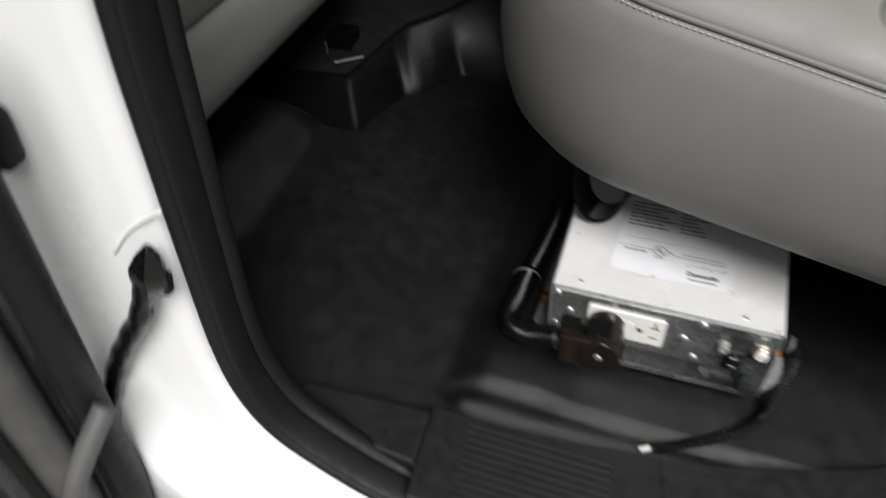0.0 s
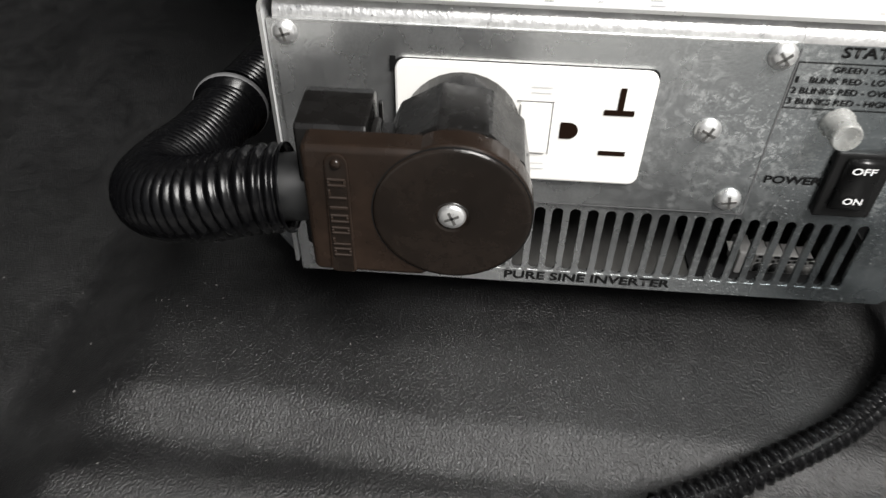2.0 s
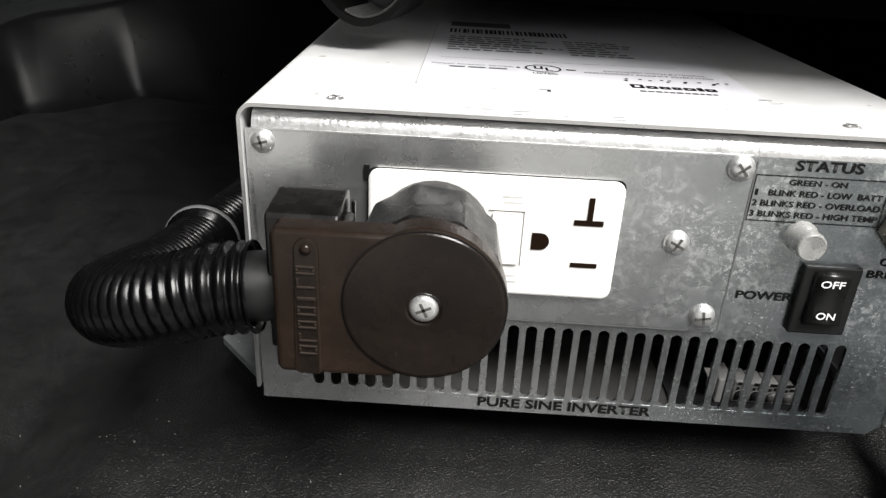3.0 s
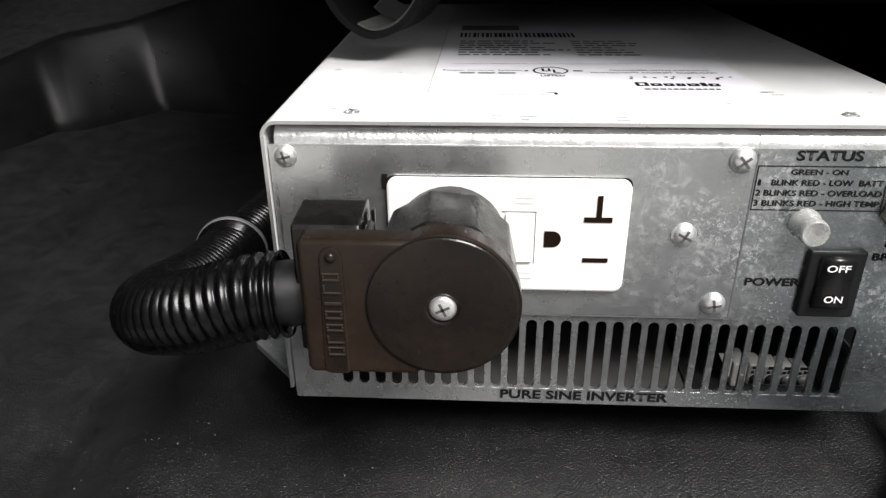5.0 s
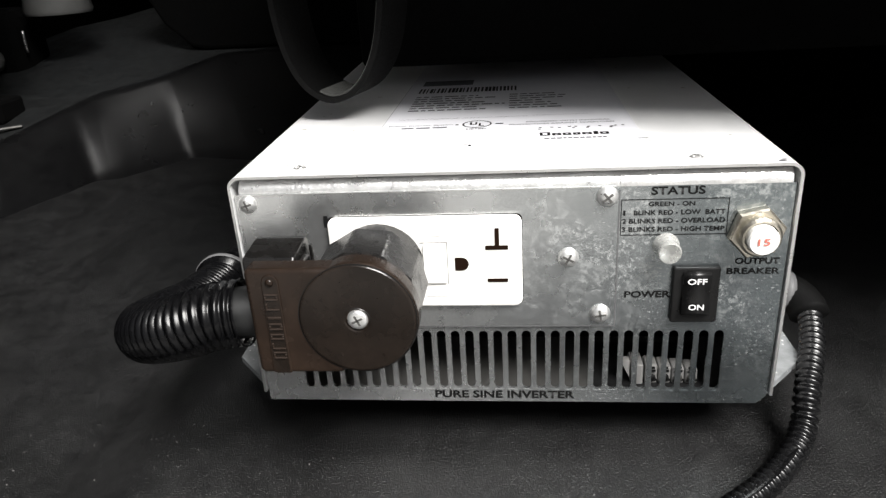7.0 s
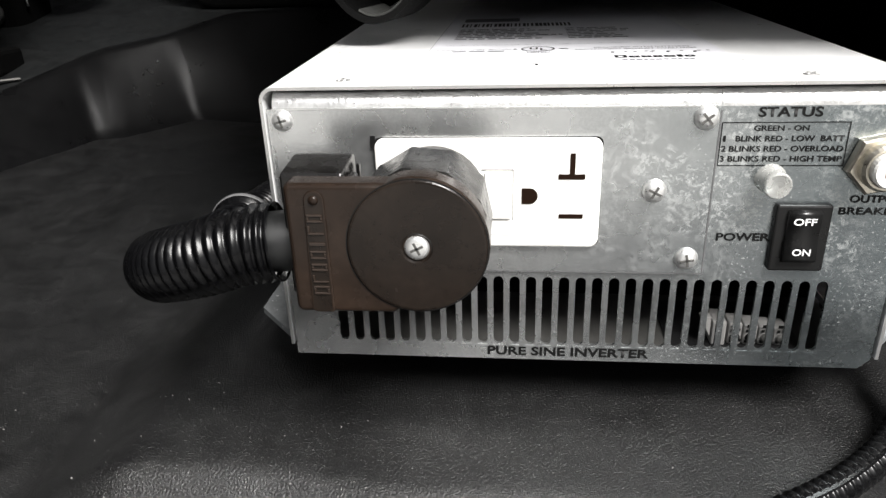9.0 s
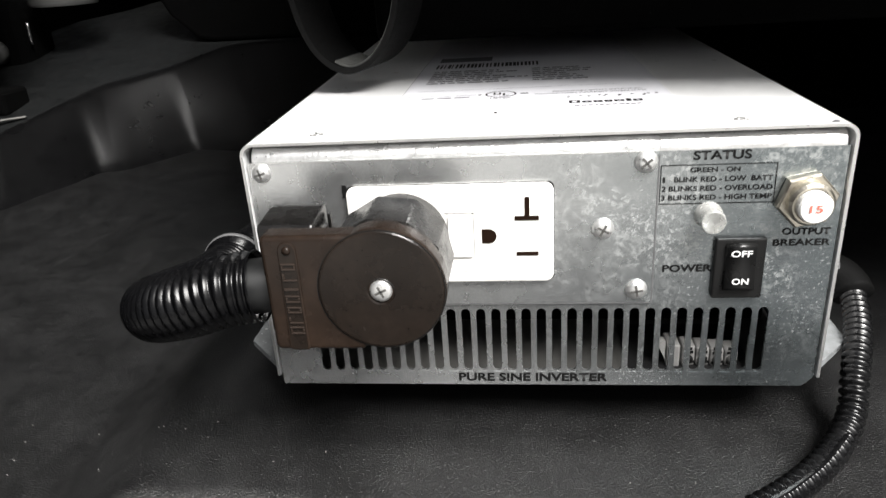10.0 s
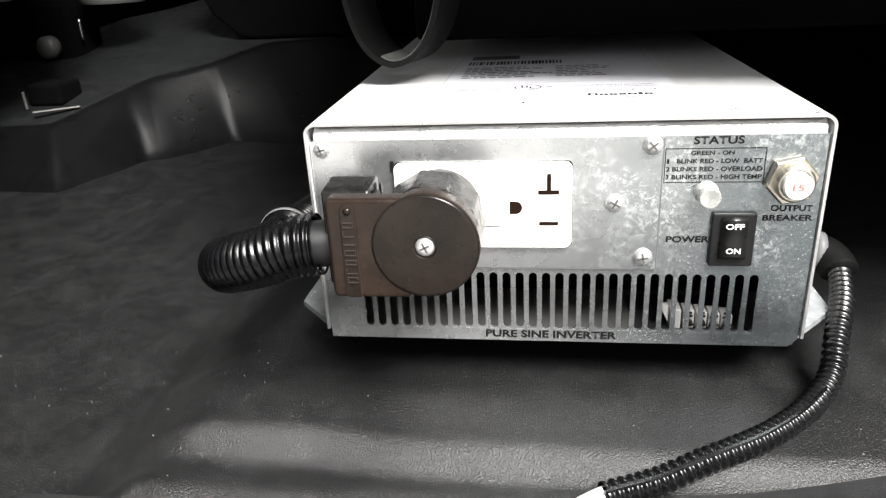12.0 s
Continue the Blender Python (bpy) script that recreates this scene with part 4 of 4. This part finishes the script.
# print on the front
FACE = FRONT
lettering("lettering", "STATUS", 0.1438, 0.1612, 0.0933, 0.0962, M_INK, front, FACE)
bars("border", [(0.1342, 0.1692, 0.0916, 0.09185), (0.1342, 0.1692, 0.0789, 0.07915), (0.1342, 0.13445, 0.0789, 0.09185), (0.16895, 0.1692, 0.0789, 0.09185)], M_INK, front, FACE)
for text, x0, x1, z0, z1 in (("GREEN - ON", 0.1432, 0.1582, 0.0893, 0.0909), ("1", 0.1350, 0.1357, 0.0862, 0.0879), ("BLINK RED - LOW  BATT", 0.1385, 0.1682, 0.0862, 0.0879), ("2 BLINKS RED - OVERLOAD", 0.1348, 0.1684, 0.0832, 0.0849),
                             ("3 BLINKS RED - HIGH TEMP", 0.1348, 0.1684, 0.0802, 0.0819), ("POWER", 0.1366, 0.1524, 0.0552, 0.0578), ("OUTPUT", 0.1730, 0.1876, 0.0677, 0.0700), ("BREAKER", 0.1706, 0.1880, 0.0640, 0.0662),
                             ("PURE SINE INVERTER", 0.0668, 0.1200, 0.0124, 0.0158)):
    lettering("lettering", text, x0, x1, z0, z1, M_INK, front, FACE)

# status lamp, breaker, power switch
rings = [(0.0044, 0.0), (0.0044, 0.0010), (0.0038, 0.0014), (0.0040, 0.0066), (0.0038, 0.0076)]
for k in range(5):  # moulded rings on the lens
    rings += [(0.0034 - 0.0007 * k, 0.0082), (0.0031 - 0.0007 * k, 0.0077)]
part("status_lamp", lathe(rings + [(0, 0.0080)], 28, Matrix.Translation((0.1497, 0, 0.0752)) @ FRONT), M_LENS, inv, "clear ringed status lamp lens", smooth=True)
brk = part("breaker", lathe([(0.0068, 0.0), (0.0068, 0.0065), (0.0060, 0.0075), (0.0054, 0.0075), (0.0054, 0.004), (0, 0.004)], 32, Matrix.Translation((0.1783, 0, 0.0800)) @ FRONT), M_BRASS, inv, "output breaker with brass nut", smooth=False)
part("nut", lathe([(0, 0.0), (0.0091, 0.0), (0.0093, 0.0004), (0.0093, 0.0028), (0.0086, 0.0036), (0, 0.0036)], 6, Matrix.Translation((0.1783, -0.0002, 0.0800)) @ FRONT @ Matrix.Rotation(radians(12), 4, "Z")), M_BRASS, brk, "brass hexagon nut")
part("button", lathe([(0.0050, 0.003), (0.0050, 0.0095), (0.0045, 0.0102), (0, 0.0103)], 32, Matrix.Translation((0.1783, 0, 0.0800)) @ FRONT), M_WHITE, brk, "white button with red number", smooth=False)
lettering("lettering", "15", 0.1763, 0.1801, 0.0788, 0.0812, M_RED, brk, Matrix.Translation((0, -0.0103, 0)) @ FRONT)
sw = part("power_switch", prism(round_rect(0.1524, 0.0462, 0.1683, 0.0675, 0.0008), -0.0022, 0.0, 0.0006), M_BLACKPL, inv, "black rocker switch")
bm = bmesh.new()
prof = [(-0.0022, 0.0660), (-0.0036, 0.0656), (-0.0038, 0.0648), (-0.0034, 0.0610), (-0.0033, 0.0580), (-0.0037, 0.0545), (-0.0045, 0.0512), (-0.0043, 0.0504), (-0.0022, 0.0492)]
a, b = [[bm.verts.new((x, y, z)) for y, z in prof] for x in (0.1558, 0.1650)]
for i in range(len(prof) - 1):
    bm.faces.new((a[i], a[i + 1], b[i + 1], b[i]))
bm.faces.new(a)
bm.faces.new(b)
bmesh.ops.recalc_face_normals(bm, faces=bm.faces)
part("rocker", bm, M_BLACKPL, sw, smooth=True)
lettering("lettering", "OFF", 0.1571, 0.1636, 0.0618, 0.0640, M_WHITEPRINT, sw, Matrix.Translation((0, -0.0036, 0)) @ FRONT)
lettering("lettering", "ON", 0.1578, 0.1630, 0.0524, 0.0546, M_WHITEPRINT, sw, Matrix.Translation((0, -0.0044, 0)) @ FRONT)

# what shows behind the slots
part("inner_board", boxed((0.128, 0.0045, 0.0122), (0.172, 0.040, 0.0132)), M_TRIM, inv, "circuit board")
block = part("terminal_block", boxed((0.1418, 0.0080, 0.0132), (0.1464, 0.018, 0.0222), 0.0006), M_CIRCUIT, inv, "pale terminal block")
part("slope", prism([(0.1378, 0.0235), (0.1412, 0.0235), (0.1412, 0.0165)], 0.0085, 0.012), M_CIRCUIT, block)
for k, x in enumerate((0.1496, 0.1546, 0.1596, 0.1646)):
    fuse = part("component", boxed((x - 0.0023, 0.0090, 0.0132), (x + 0.0023, 0.017, 0.0212 - 0.0006 * k), 0.0007), M_CIRCUIT, inv, "pale component with dark print")
    part("screw_head", lathe([(0, 0.0012), (0.0012, 0.0011), (0.0017, 0.0005), (0.0017, 0)], 12, Matrix.Translation((x, 0.0090, 0.0160)) @ FRONT), M_INK if k < 2 else M_TRAY, fuse, smooth=True)
    for dx, dz, w in ((0, -0.0004, 0.0012), (0.0026, 0.0000, 0.0014), (0.0002, 0.0036, 0.0010), (0.0018, 0.0040, 0.0016), (0.0004, 0.0054, 0.0026)):
        bars("print", [(x - 0.0019 + dx, x - 0.0019 + dx + w, 0.0146 + dz, 0.0157 + dz)], M_INK, fuse, Matrix.Translation((0, 0.0088, 0)) @ FRONT)
# black sheet stands in for the shade inside the case
part("inner_dark_sheet", boxed((0.004, 0.045, H0 + 0.001), (W - 0.004, 0.048, H1 - 0.004)), M_FELT, inv, "black sheet added for the unlit inside of the case")

# scuffs and marks on the cover
TOP = Matrix.Translation((0, 0, H1))
for row in ((0.0640, 0.0800, 0.0298, 0.03005), (0.0622, 0.0636, 0.0014, 0.0017), (0.0700, 0.0722, 0.0008, 0.0012), (0.0830, 0.0842, 0.0016, 0.0019), (0.0955, 0.0990, 0.0006, 0.0009), (0.1835, 0.1858, 0.0004, 0.0014), (0.1846, 0.1864, 0.0022, 0.0028)):
    bars("scuff", [row], M_GREYINK, cov, TOP)
part("dent_mark", lathe([(0, 0.0003), (0.0006, 0.0003), (0.0006, 0), (0, 0)], 10, TOP @ Matrix.Translation((0.0820, 0.0312, 0))), M_INK, cov)

# label on the cover
lab = part("label", boxed((0.0425, 0.0325, H1 - 0.0002), (0.1465, 0.245, H1 + 0.00015)), M_LABEL, cov, "pale printed paper label")
rnd = random.Random(5)
z = 0.0003
lettering("lettering", "Power Inverter System", 0.0455, 0.0730, 0.0640, 0.0662, M_GREYINK, lab, TOP, z)
bars("print", words(0.0515, 0.0725, 0.0600, 0.0618, rnd), M_GREYINK, lab, TOP, z)
lettering("lettering", "PROVIDED WITH INTEGRAL", 0.1035, 0.1380, 0.0650, 0.0668, M_GREYINK, lab, TOP, z)
lettering("lettering", "PROTECTION AGAINST OVERLOAD", 0.0965, 0.1390, 0.0610, 0.0628, M_GREYINK, lab, TOP, z)
bars("rule", [(0.0480, 0.1040, 0.0768, 0.0771), (0.1060, 0.1300, 0.0776, 0.0778)], M_GREYINK, lab, TOP, z)
bm = bmesh.new()
ring_o = [bm.verts.new((0.0830 + 0.0062 * math.cos(2 * math.pi * i / 32), 0.0650 + 0.0062 * math.sin(2 * math.pi * i / 32), z)) for i in range(32)]
ring_i = [bm.verts.new((0.0830 + 0.0055 * math.cos(2 * math.pi * i / 32), 0.0650 + 0.0055 * math.sin(2 * math.pi * i / 32), z)) for i in range(32)]
for i in range(32):
    j = (i + 1) % 32
    bm.faces.new((ring_o[i], ring_o[j], ring_i[j], ring_i[i]))
bmesh.ops.transform(bm, matrix=TOP, verts=bm.verts)
part("mark", bm, M_INK, lab, "round test mark")
bars("mark_fill", [(0.0800, 0.0808, 0.0645, 0.0685), (0.0822, 0.0830, 0.0645, 0.0685), (0.0800, 0.0830, 0.0640, 0.0648), (0.0838, 0.0846, 0.0615, 0.0665), (0.0838, 0.0862, 0.0615, 0.0623), (0.0740, 0.0752, 0.0640, 0.0655), (0.0908, 0.0940, 0.0640, 0.0655)], M_INK, lab, TOP, z)
lettering("lettering", "LISTED", 0.0790, 0.0872, 0.0556, 0.0576, M_INK, lab, TOP, z)
for row in ((0.1085, 0.1125, 0.0420, 0.0470), (0.1132, 0.1166, 0.0420, 0.0455), (0.1173, 0.1205, 0.0420, 0.0455), (0.1212, 0.1240, 0.0420, 0.0455), (0.1247, 0.1283, 0.0420, 0.0455), (0.1290, 0.1308, 0.0420, 0.0466), (0.1314, 0.1348, 0.0420, 0.0455)):
    x0, x1, z0, z1 = row
    t = 0.0011
    bars("maker_mark", [(x0, x0 + t, z0, z1), (x0 + t, x1, z1 - t, z1), (x1 - t, x1, z0, z1 - t), (x0 + t, x1 - t, z0, z0 + t)], M_INK, lab, TOP, z)
bars("maker_line", words(0.1100, 0.1340, 0.0368, 0.0386, rnd, 0.0005, 0.0012, 0.002), M_GREYINK, lab, TOP, z)
bars("maker_dots", [(x, x + 0.0011, y, y + 0.0011) for x, y in ((0.108, 0.0520), (0.1085, 0.0545), (0.113, 0.0545), (0.116, 0.0535), (0.120, 0.0548), (0.1215, 0.0525), (0.1225, 0.0548), (0.127, 0.0525), (0.1275, 0.0540), (0.132, 0.0545), (0.136, 0.0520), (0.1365, 0.0535), (0.138, 0.0545), (0.141, 0.0548))], M_INK, lab, TOP, z)
rows = []
for k in range(7):
    rows += words(0.0495, 0.0495 + rnd.uniform(0.028, 0.045), 0.0935 + 0.0052 * k, 0.0958 + 0.0052 * k, rnd)
    rows += words(0.0960, 0.0960 + rnd.uniform(0.015, 0.028), 0.0935 + 0.0052 * k, 0.0955 + 0.0052 * k, rnd)
bars("print", rows, M_GREYINK, lab, TOP, z)
for x in np.arange(0.0490, 0.099, 0.0019):
    bars("barcode_bar", [(x, x + 0.0006 + 0.0009 * rnd.random(), 0.136, 0.148)], M_INK, lab, TOP, z)
bars("print_block", [(0.0490, 0.0760, 0.156, 0.170)], M_GREYINK, lab, TOP, z)
bars("label_edge", [(0.0425, 0.0428, 0.0325, 0.16), (0.0425, 0.0700, 0.0323, 0.0326), (0.0860, 0.1400, 0.0323, 0.0325), (0.0790, 0.0825, 0.0322, 0.0334)], M_LABELEDGE, lab, TOP, z)
for row in ((0.0570, 0.0590, 0.0055, 0.0059), (0.0620, 0.0650, 0.0050, 0.0054), (0.0700, 0.0745, 0.0045, 0.0050), (0.0850, 0.0870, 0.0055, 0.0058), (0.1300, 0.1312, 0.0200, 0.0206), (0.0960, 0.0990, 0.0040, 0.0045)):
    bars("scuff", [row], M_LABELEDGE, cov, TOP, 0.0002)
bars("curl", [(0.1440, 0.1480, 0.0335, 0.0342), (0.1462, 0.1500, 0.0300, 0.0304)], M_BAND, cov, TOP, 0.0004)

# ---- right-angle plug ----
plug = thing("power_plug", "black right-angle power plug pushed into the outlet", "plug")
PX, PZ, PR = 0.0512, 0.0708, 0.0186
PF, PB = -0.0435, -0.0368  # front and back of the face plate


def face_outline(shrink=1.0):
    o = [(0.0192, 0.0515), (0.0184, 0.0520), (0.0178, 0.0530), (0.0176, 0.0860), (0.0180, 0.0870), (0.0190, 0.0876), (0.0440, 0.0876)]
    o += [(PX + PR * math.cos(radians(d)), PZ + PR * math.sin(radians(d))) for d in range(105, -106, -5)] + [(0.0440, 0.0515)]
    return [(PX + (x - PX) * shrink, PZ + (z_ - PZ) * shrink) for x, z_ in o]


part("face_plate", prism(face_outline(), PF, PB, 0.0014, 4), M_PLUGFACE, plug, "worn brownish-black face plate")
part("seam", prism(face_outline(0.975), PB, PB + 0.0008), M_INK, plug)
cap_r = 0.0181
part("cap", lathe([(cap_r, -0.0012), (cap_r, 0.0002), (cap_r - 0.0003, 0.0005), (cap_r - 0.0008, 0.0006), (0.0042, 0.0006), (0.0037, 0.0003), (0.0034, -0.0004), (0, -0.0004)], 72,
     Matrix.Translation((PX, PF, PZ)) @ FRONT), M_PLUGCAP, plug, "round black cap with a sunk screw")
part("cap_groove", lathe([(cap_r - 0.0001, -0.0002), (cap_r + 0.0003, -0.0002), (cap_r + 0.0003, 0.0001), (cap_r - 0.0001, 0.0001)], 72, Matrix.Translation((PX, PF, PZ)) @ FRONT), M_INK, plug)


def grip_outline():
    """Ten broad facets, each a little hollow, with soft corners."""
    pts = []
    for k in range(10):
        for d, r in ((-18, 0.01870), (-15.5, 0.01855), (-8, 0.01800), (0, 0.01782), (8, 0.01800), (15.5, 0.01855)):
            w = radians(36 * k + 84 + d)
            pts.append((PX - 0.0004 + r * math.cos(w), PZ + 0.0002 + r * math.sin(w)))
    return pts


part("grip_ring", prism(grip_outline(), -0.0360, -0.0155, 0.0008), M_PLUG, plug, "scalloped black grip ring")
part("base", lathe([(0, 0.0), (0.0150, 0.0), (0.0156, 0.0008), (0.0156, 0.0125), (0, 0.0125)], 32, Matrix.Translation((PX, -0.0033, PZ)) @ FRONT), M_PLUG, plug, smooth=False)
# cord clamp: a block with a chamfered top and a small catch beside it
bm = bmesh.new()
prof = [(-0.0358, 0.0535), (-0.0358, 0.0868), (-0.0350, 0.0878), (-0.0225, 0.0892), (-0.0198, 0.0888), (-0.0190, 0.0876), (-0.0190, 0.0535)]
left, right = [[bm.verts.new((x, y, z_)) for y, z_ in prof] for x in (0.0146, 0.0312)]
for i in range(len(prof)):
    j = (i + 1) % len(prof)
    bm.faces.new((left[i], left[j], right[j], right[i]))
bm.faces.new(left)
bm.faces.new(right)
bmesh.ops.recalc_face_normals(bm, faces=bm.faces)
bmesh.ops.bevel(bm, geom=[e for e in bm.edges if len({v.co.x for v in e.verts}) == 1], offset=0.0006, segments=2, affect="EDGES", profile=0.5)
part("cord_clamp", bm, M_PLUG, plug, "black cord clamp block")
part("catch", boxed((0.0312, -0.0350, 0.0700), (0.0335, -0.0262, 0.0856), 0.0006, 1), M_PLUG, plug)
part("clamp_rib", boxed((0.0318, -0.0215, 0.0720), (0.0327, -0.0196, 0.0862), 0.0003, 1), M_PLUG, plug)
part("neck", boxed((0.026, -0.0355, 0.054), (0.042, -0.018, 0.0800), 0.002, 1), M_PLUG, plug)
screw(PX, PF - 0.0002, PZ, 0.0033, plug, 25, flat=True)
strip_o = [(0.0222, 0.0530), (0.0226, 0.0522), (0.0236, 0.0518), (0.0278, 0.0518), (0.0284, 0.0524)] + [(0.0256 + 0.0027 * math.cos(radians(d)), 0.0834 + 0.0027 * math.sin(radians(d))) for d in range(0, 181, 20)]
em = part("raised_strip", prism(strip_o, PF - 0.0005, PF + 0.0004, 0.0003), M_PLUGFACE, plug, "raised strip with worn moulded marks")
part("strip_field", prism([(0.0253 + (x - 0.0253) * 0.80, 0.0660 + (z_ - 0.0660) * 0.96) for x, z_ in strip_o], PF - 0.00065, PF), M_PLUGCAP, em)
rnd = random.Random(8)
for k in range(7):  # raised blocks where the maker's word stands: plain frames and bars
    z0, deep = 0.0776 - 0.0034 * k, 0.0024 + rnd.uniform(-0.0002, 0.0002)
    bm = bmesh.new()
    rows = (((0.0233, 0.0276, 0.0, 0.0007), (0.0233, 0.0276, deep - 0.0007, deep), (0.0233, 0.0240, 0.0007, deep - 0.0007), (0.0269, 0.0276, 0.0007, deep - 0.0007)),
            ((0.0233, 0.0276, 0.0004, 0.0014),),
            ((0.0233, 0.0276, 0.0, 0.0007), (0.0233, 0.0240, 0.0007, deep)))[(0, 2, 1, 0, 0, 2, 0)[k]]
    for x0, x1, c, d in rows:
        box(bm, (x0, PF - 0.0010, z0 + c), (x1, PF - 0.0004, z0 + d), 0.0002, 1)
    part("moulded_mark", bm, M_EMBOSS, em)
part("strip_stud", lathe([(0, 0.0012), (0.0009, 0.0011), (0.0013, 0.0006), (0.0014, 0.0), (0, 0.0)], 16, Matrix.Translation((0.0256, PF - 0.0002, 0.0836)) @ FRONT), M_PLUGFACE, em, smooth=True)
part("cord", tube([(0.022, -0.028, 0.0665), (0.012, -0.0300, 0.0665), (0.002, -0.0308, 0.0655), (-0.010, -0.0305, 0.0620)], 0.0086, 24, 0.003), M_CABLE, plug, "dark grey cord", smooth=True)

# corrugated sleeve on the plug's cord
sleeve = thing("cord_sleeve", "black corrugated plastic sleeve on the plug cord", "cable sleeve")
CORD = [(0.0105, -0.0303, 0.0664), (0.0, -0.0310, 0.0652), (-0.0120, -0.0302, 0.0612), (-0.0230, -0.0262, 0.0572), (-0.0322, -0.0185, 0.0525), (-0.0372, -0.0070, 0.0480), (-0.0388, 0.0090, 0.0435), (-0.0382, 0.0300, 0.0385),
        (-0.0380, 0.0560, 0.0350), (-0.0360, 0.0800, 0.0330), (-0.0330, 0.1150, 0.0310), (-0.0300, 0.170, 0.030), (-0.028, 0.26, 0.029)]
part("tube", tube(CORD, 0.0114, 26, 0.003, 0.0013, 0.0029, cap=False, flat=True), M_CONDUIT, sleeve, smooth=True)
part("collar", lathe([(0.0104, -0.0050), (0.0120, -0.0046), (0.0124, -0.0020), (0.0136, -0.0016), (0.0136, 0.0010), (0.0124, 0.0014), (0.0120, 0.0060), (0.0104, 0.0064)], 32, Matrix.Translation((-0.0378, 0.060, 0.0346)) @ Matrix.Rotation(radians(-90), 4, "X") @ Matrix.Rotation(radians(-5), 4, "Y")), M_CONDUIT, sleeve, "black plastic coupling", smooth=True)
part("band", lathe([(0.0136, -0.0015), (0.0140, -0.0012), (0.0140, 0.0006), (0.0136, 0.0009)], 32, Matrix.Translation((-0.0378, 0.060, 0.0346)) @ Matrix.Rotation(radians(-90), 4, "X") @ Matrix.Rotation(radians(-5), 4, "Y")), M_BAND, sleeve, "grey band", smooth=True)

# thin sleeve on the other side
thin = thing("wire_sleeve", "thin black corrugated wire sleeve lying on the floor", "cable sleeve")
WIRE = [(0.2180, 0.0545, 0.0265), (0.2205, 0.0480, 0.0222), (0.2170, 0.0330, 0.0180), (0.2114, 0.0180, 0.0143), (0.2076, 0.0085, 0.0090), (0.2040, -0.0010, 0.0005), (0.1968, -0.0115, -0.0035), (0.1855, -0.0238, -0.0050),
        (0.1713, -0.0354, -0.0060), (0.1588, -0.0430, -0.0068), (0.1460, -0.0495, -0.0080), (0.1300, -0.0568, -0.0110), (0.1110, -0.0648, -0.0118)]
part("tube", tube(WIRE, 0.0050, 20, 0.003, 0.0012, 0.0034, cap=False, flat=True), M_THINSLEEVE, thin, smooth=True)
for k in (-1, 1):  # the two lips of the lengthwise split
    part("split_lip", tube([(x + 0.0008 * k + 0.0004, y + 0.0008 * k - 0.0022, z_ + 0.0040) for x, y, z_ in WIRE[6:]], 0.0007, 6, 0.003), M_THINSLEEVE, thin, "raised split line")
part("liner", tube(WIRE[5:], 0.0032, 10, 0.004), M_INK, thin)
part("tip", tube([(0.1130, -0.0630, -0.0112), (0.1080, -0.0655, -0.0120), (0.1020, -0.0680, -0.0140)], 0.0026, 12, 0.002), M_WIRETIP, thin, "white wire end", smooth=True)
part("elbow", tube([(0.1960, 0.0585, 0.0282), (0.2070, 0.0580, 0.0288), (0.2150, 0.0562, 0.0280), (0.2195, 0.0510, 0.0250), (0.2203, 0.0455, 0.0215)], 0.0078, 20, 0.002), M_STRAP, thin, smooth=True)
part("collar", lathe([(0.0060, -0.0022), (0.0086, -0.0018), (0.0086, 0.0018), (0.0060, 0.0022)], 24, Matrix.Translation((0.2125, 0.0570, 0.0286)) @ Matrix.Rotation(radians(100), 4, "Y")), M_BAND, thin, "grey ring collar", smooth=True)

# ---- dust and crumbs on the floor ----
bm = bmesh.new()
rnd = random.Random(11)
for k in range(420):
    x, y = rnd.uniform(-0.34, 0.24), rnd.uniform(-0.088, 0.05)
    if -0.03 < x < 0.2 and y > -0.002:
        continue
    s = rnd.choice((0.00008, 0.0001, 0.00012, 0.00014, 0.00016, 0.0002, 0.00032))
    m = Matrix.Translation((x, y, floor_height(x, y) + s * 0.4)) @ Euler((rnd.random() * 3, rnd.random() * 3, rnd.random() * 3)).to_matrix().to_4x4() @ Matrix.Diagonal((1 + rnd.random(), 1, 0.6, 1))
    bmesh.ops.create_icosphere(bm, subdivisions=1, radius=s, matrix=m)
tagged(part("dust", bm, M_FLUFF), "pale dust and crumbs on the floor", "dust", kind="stuff")
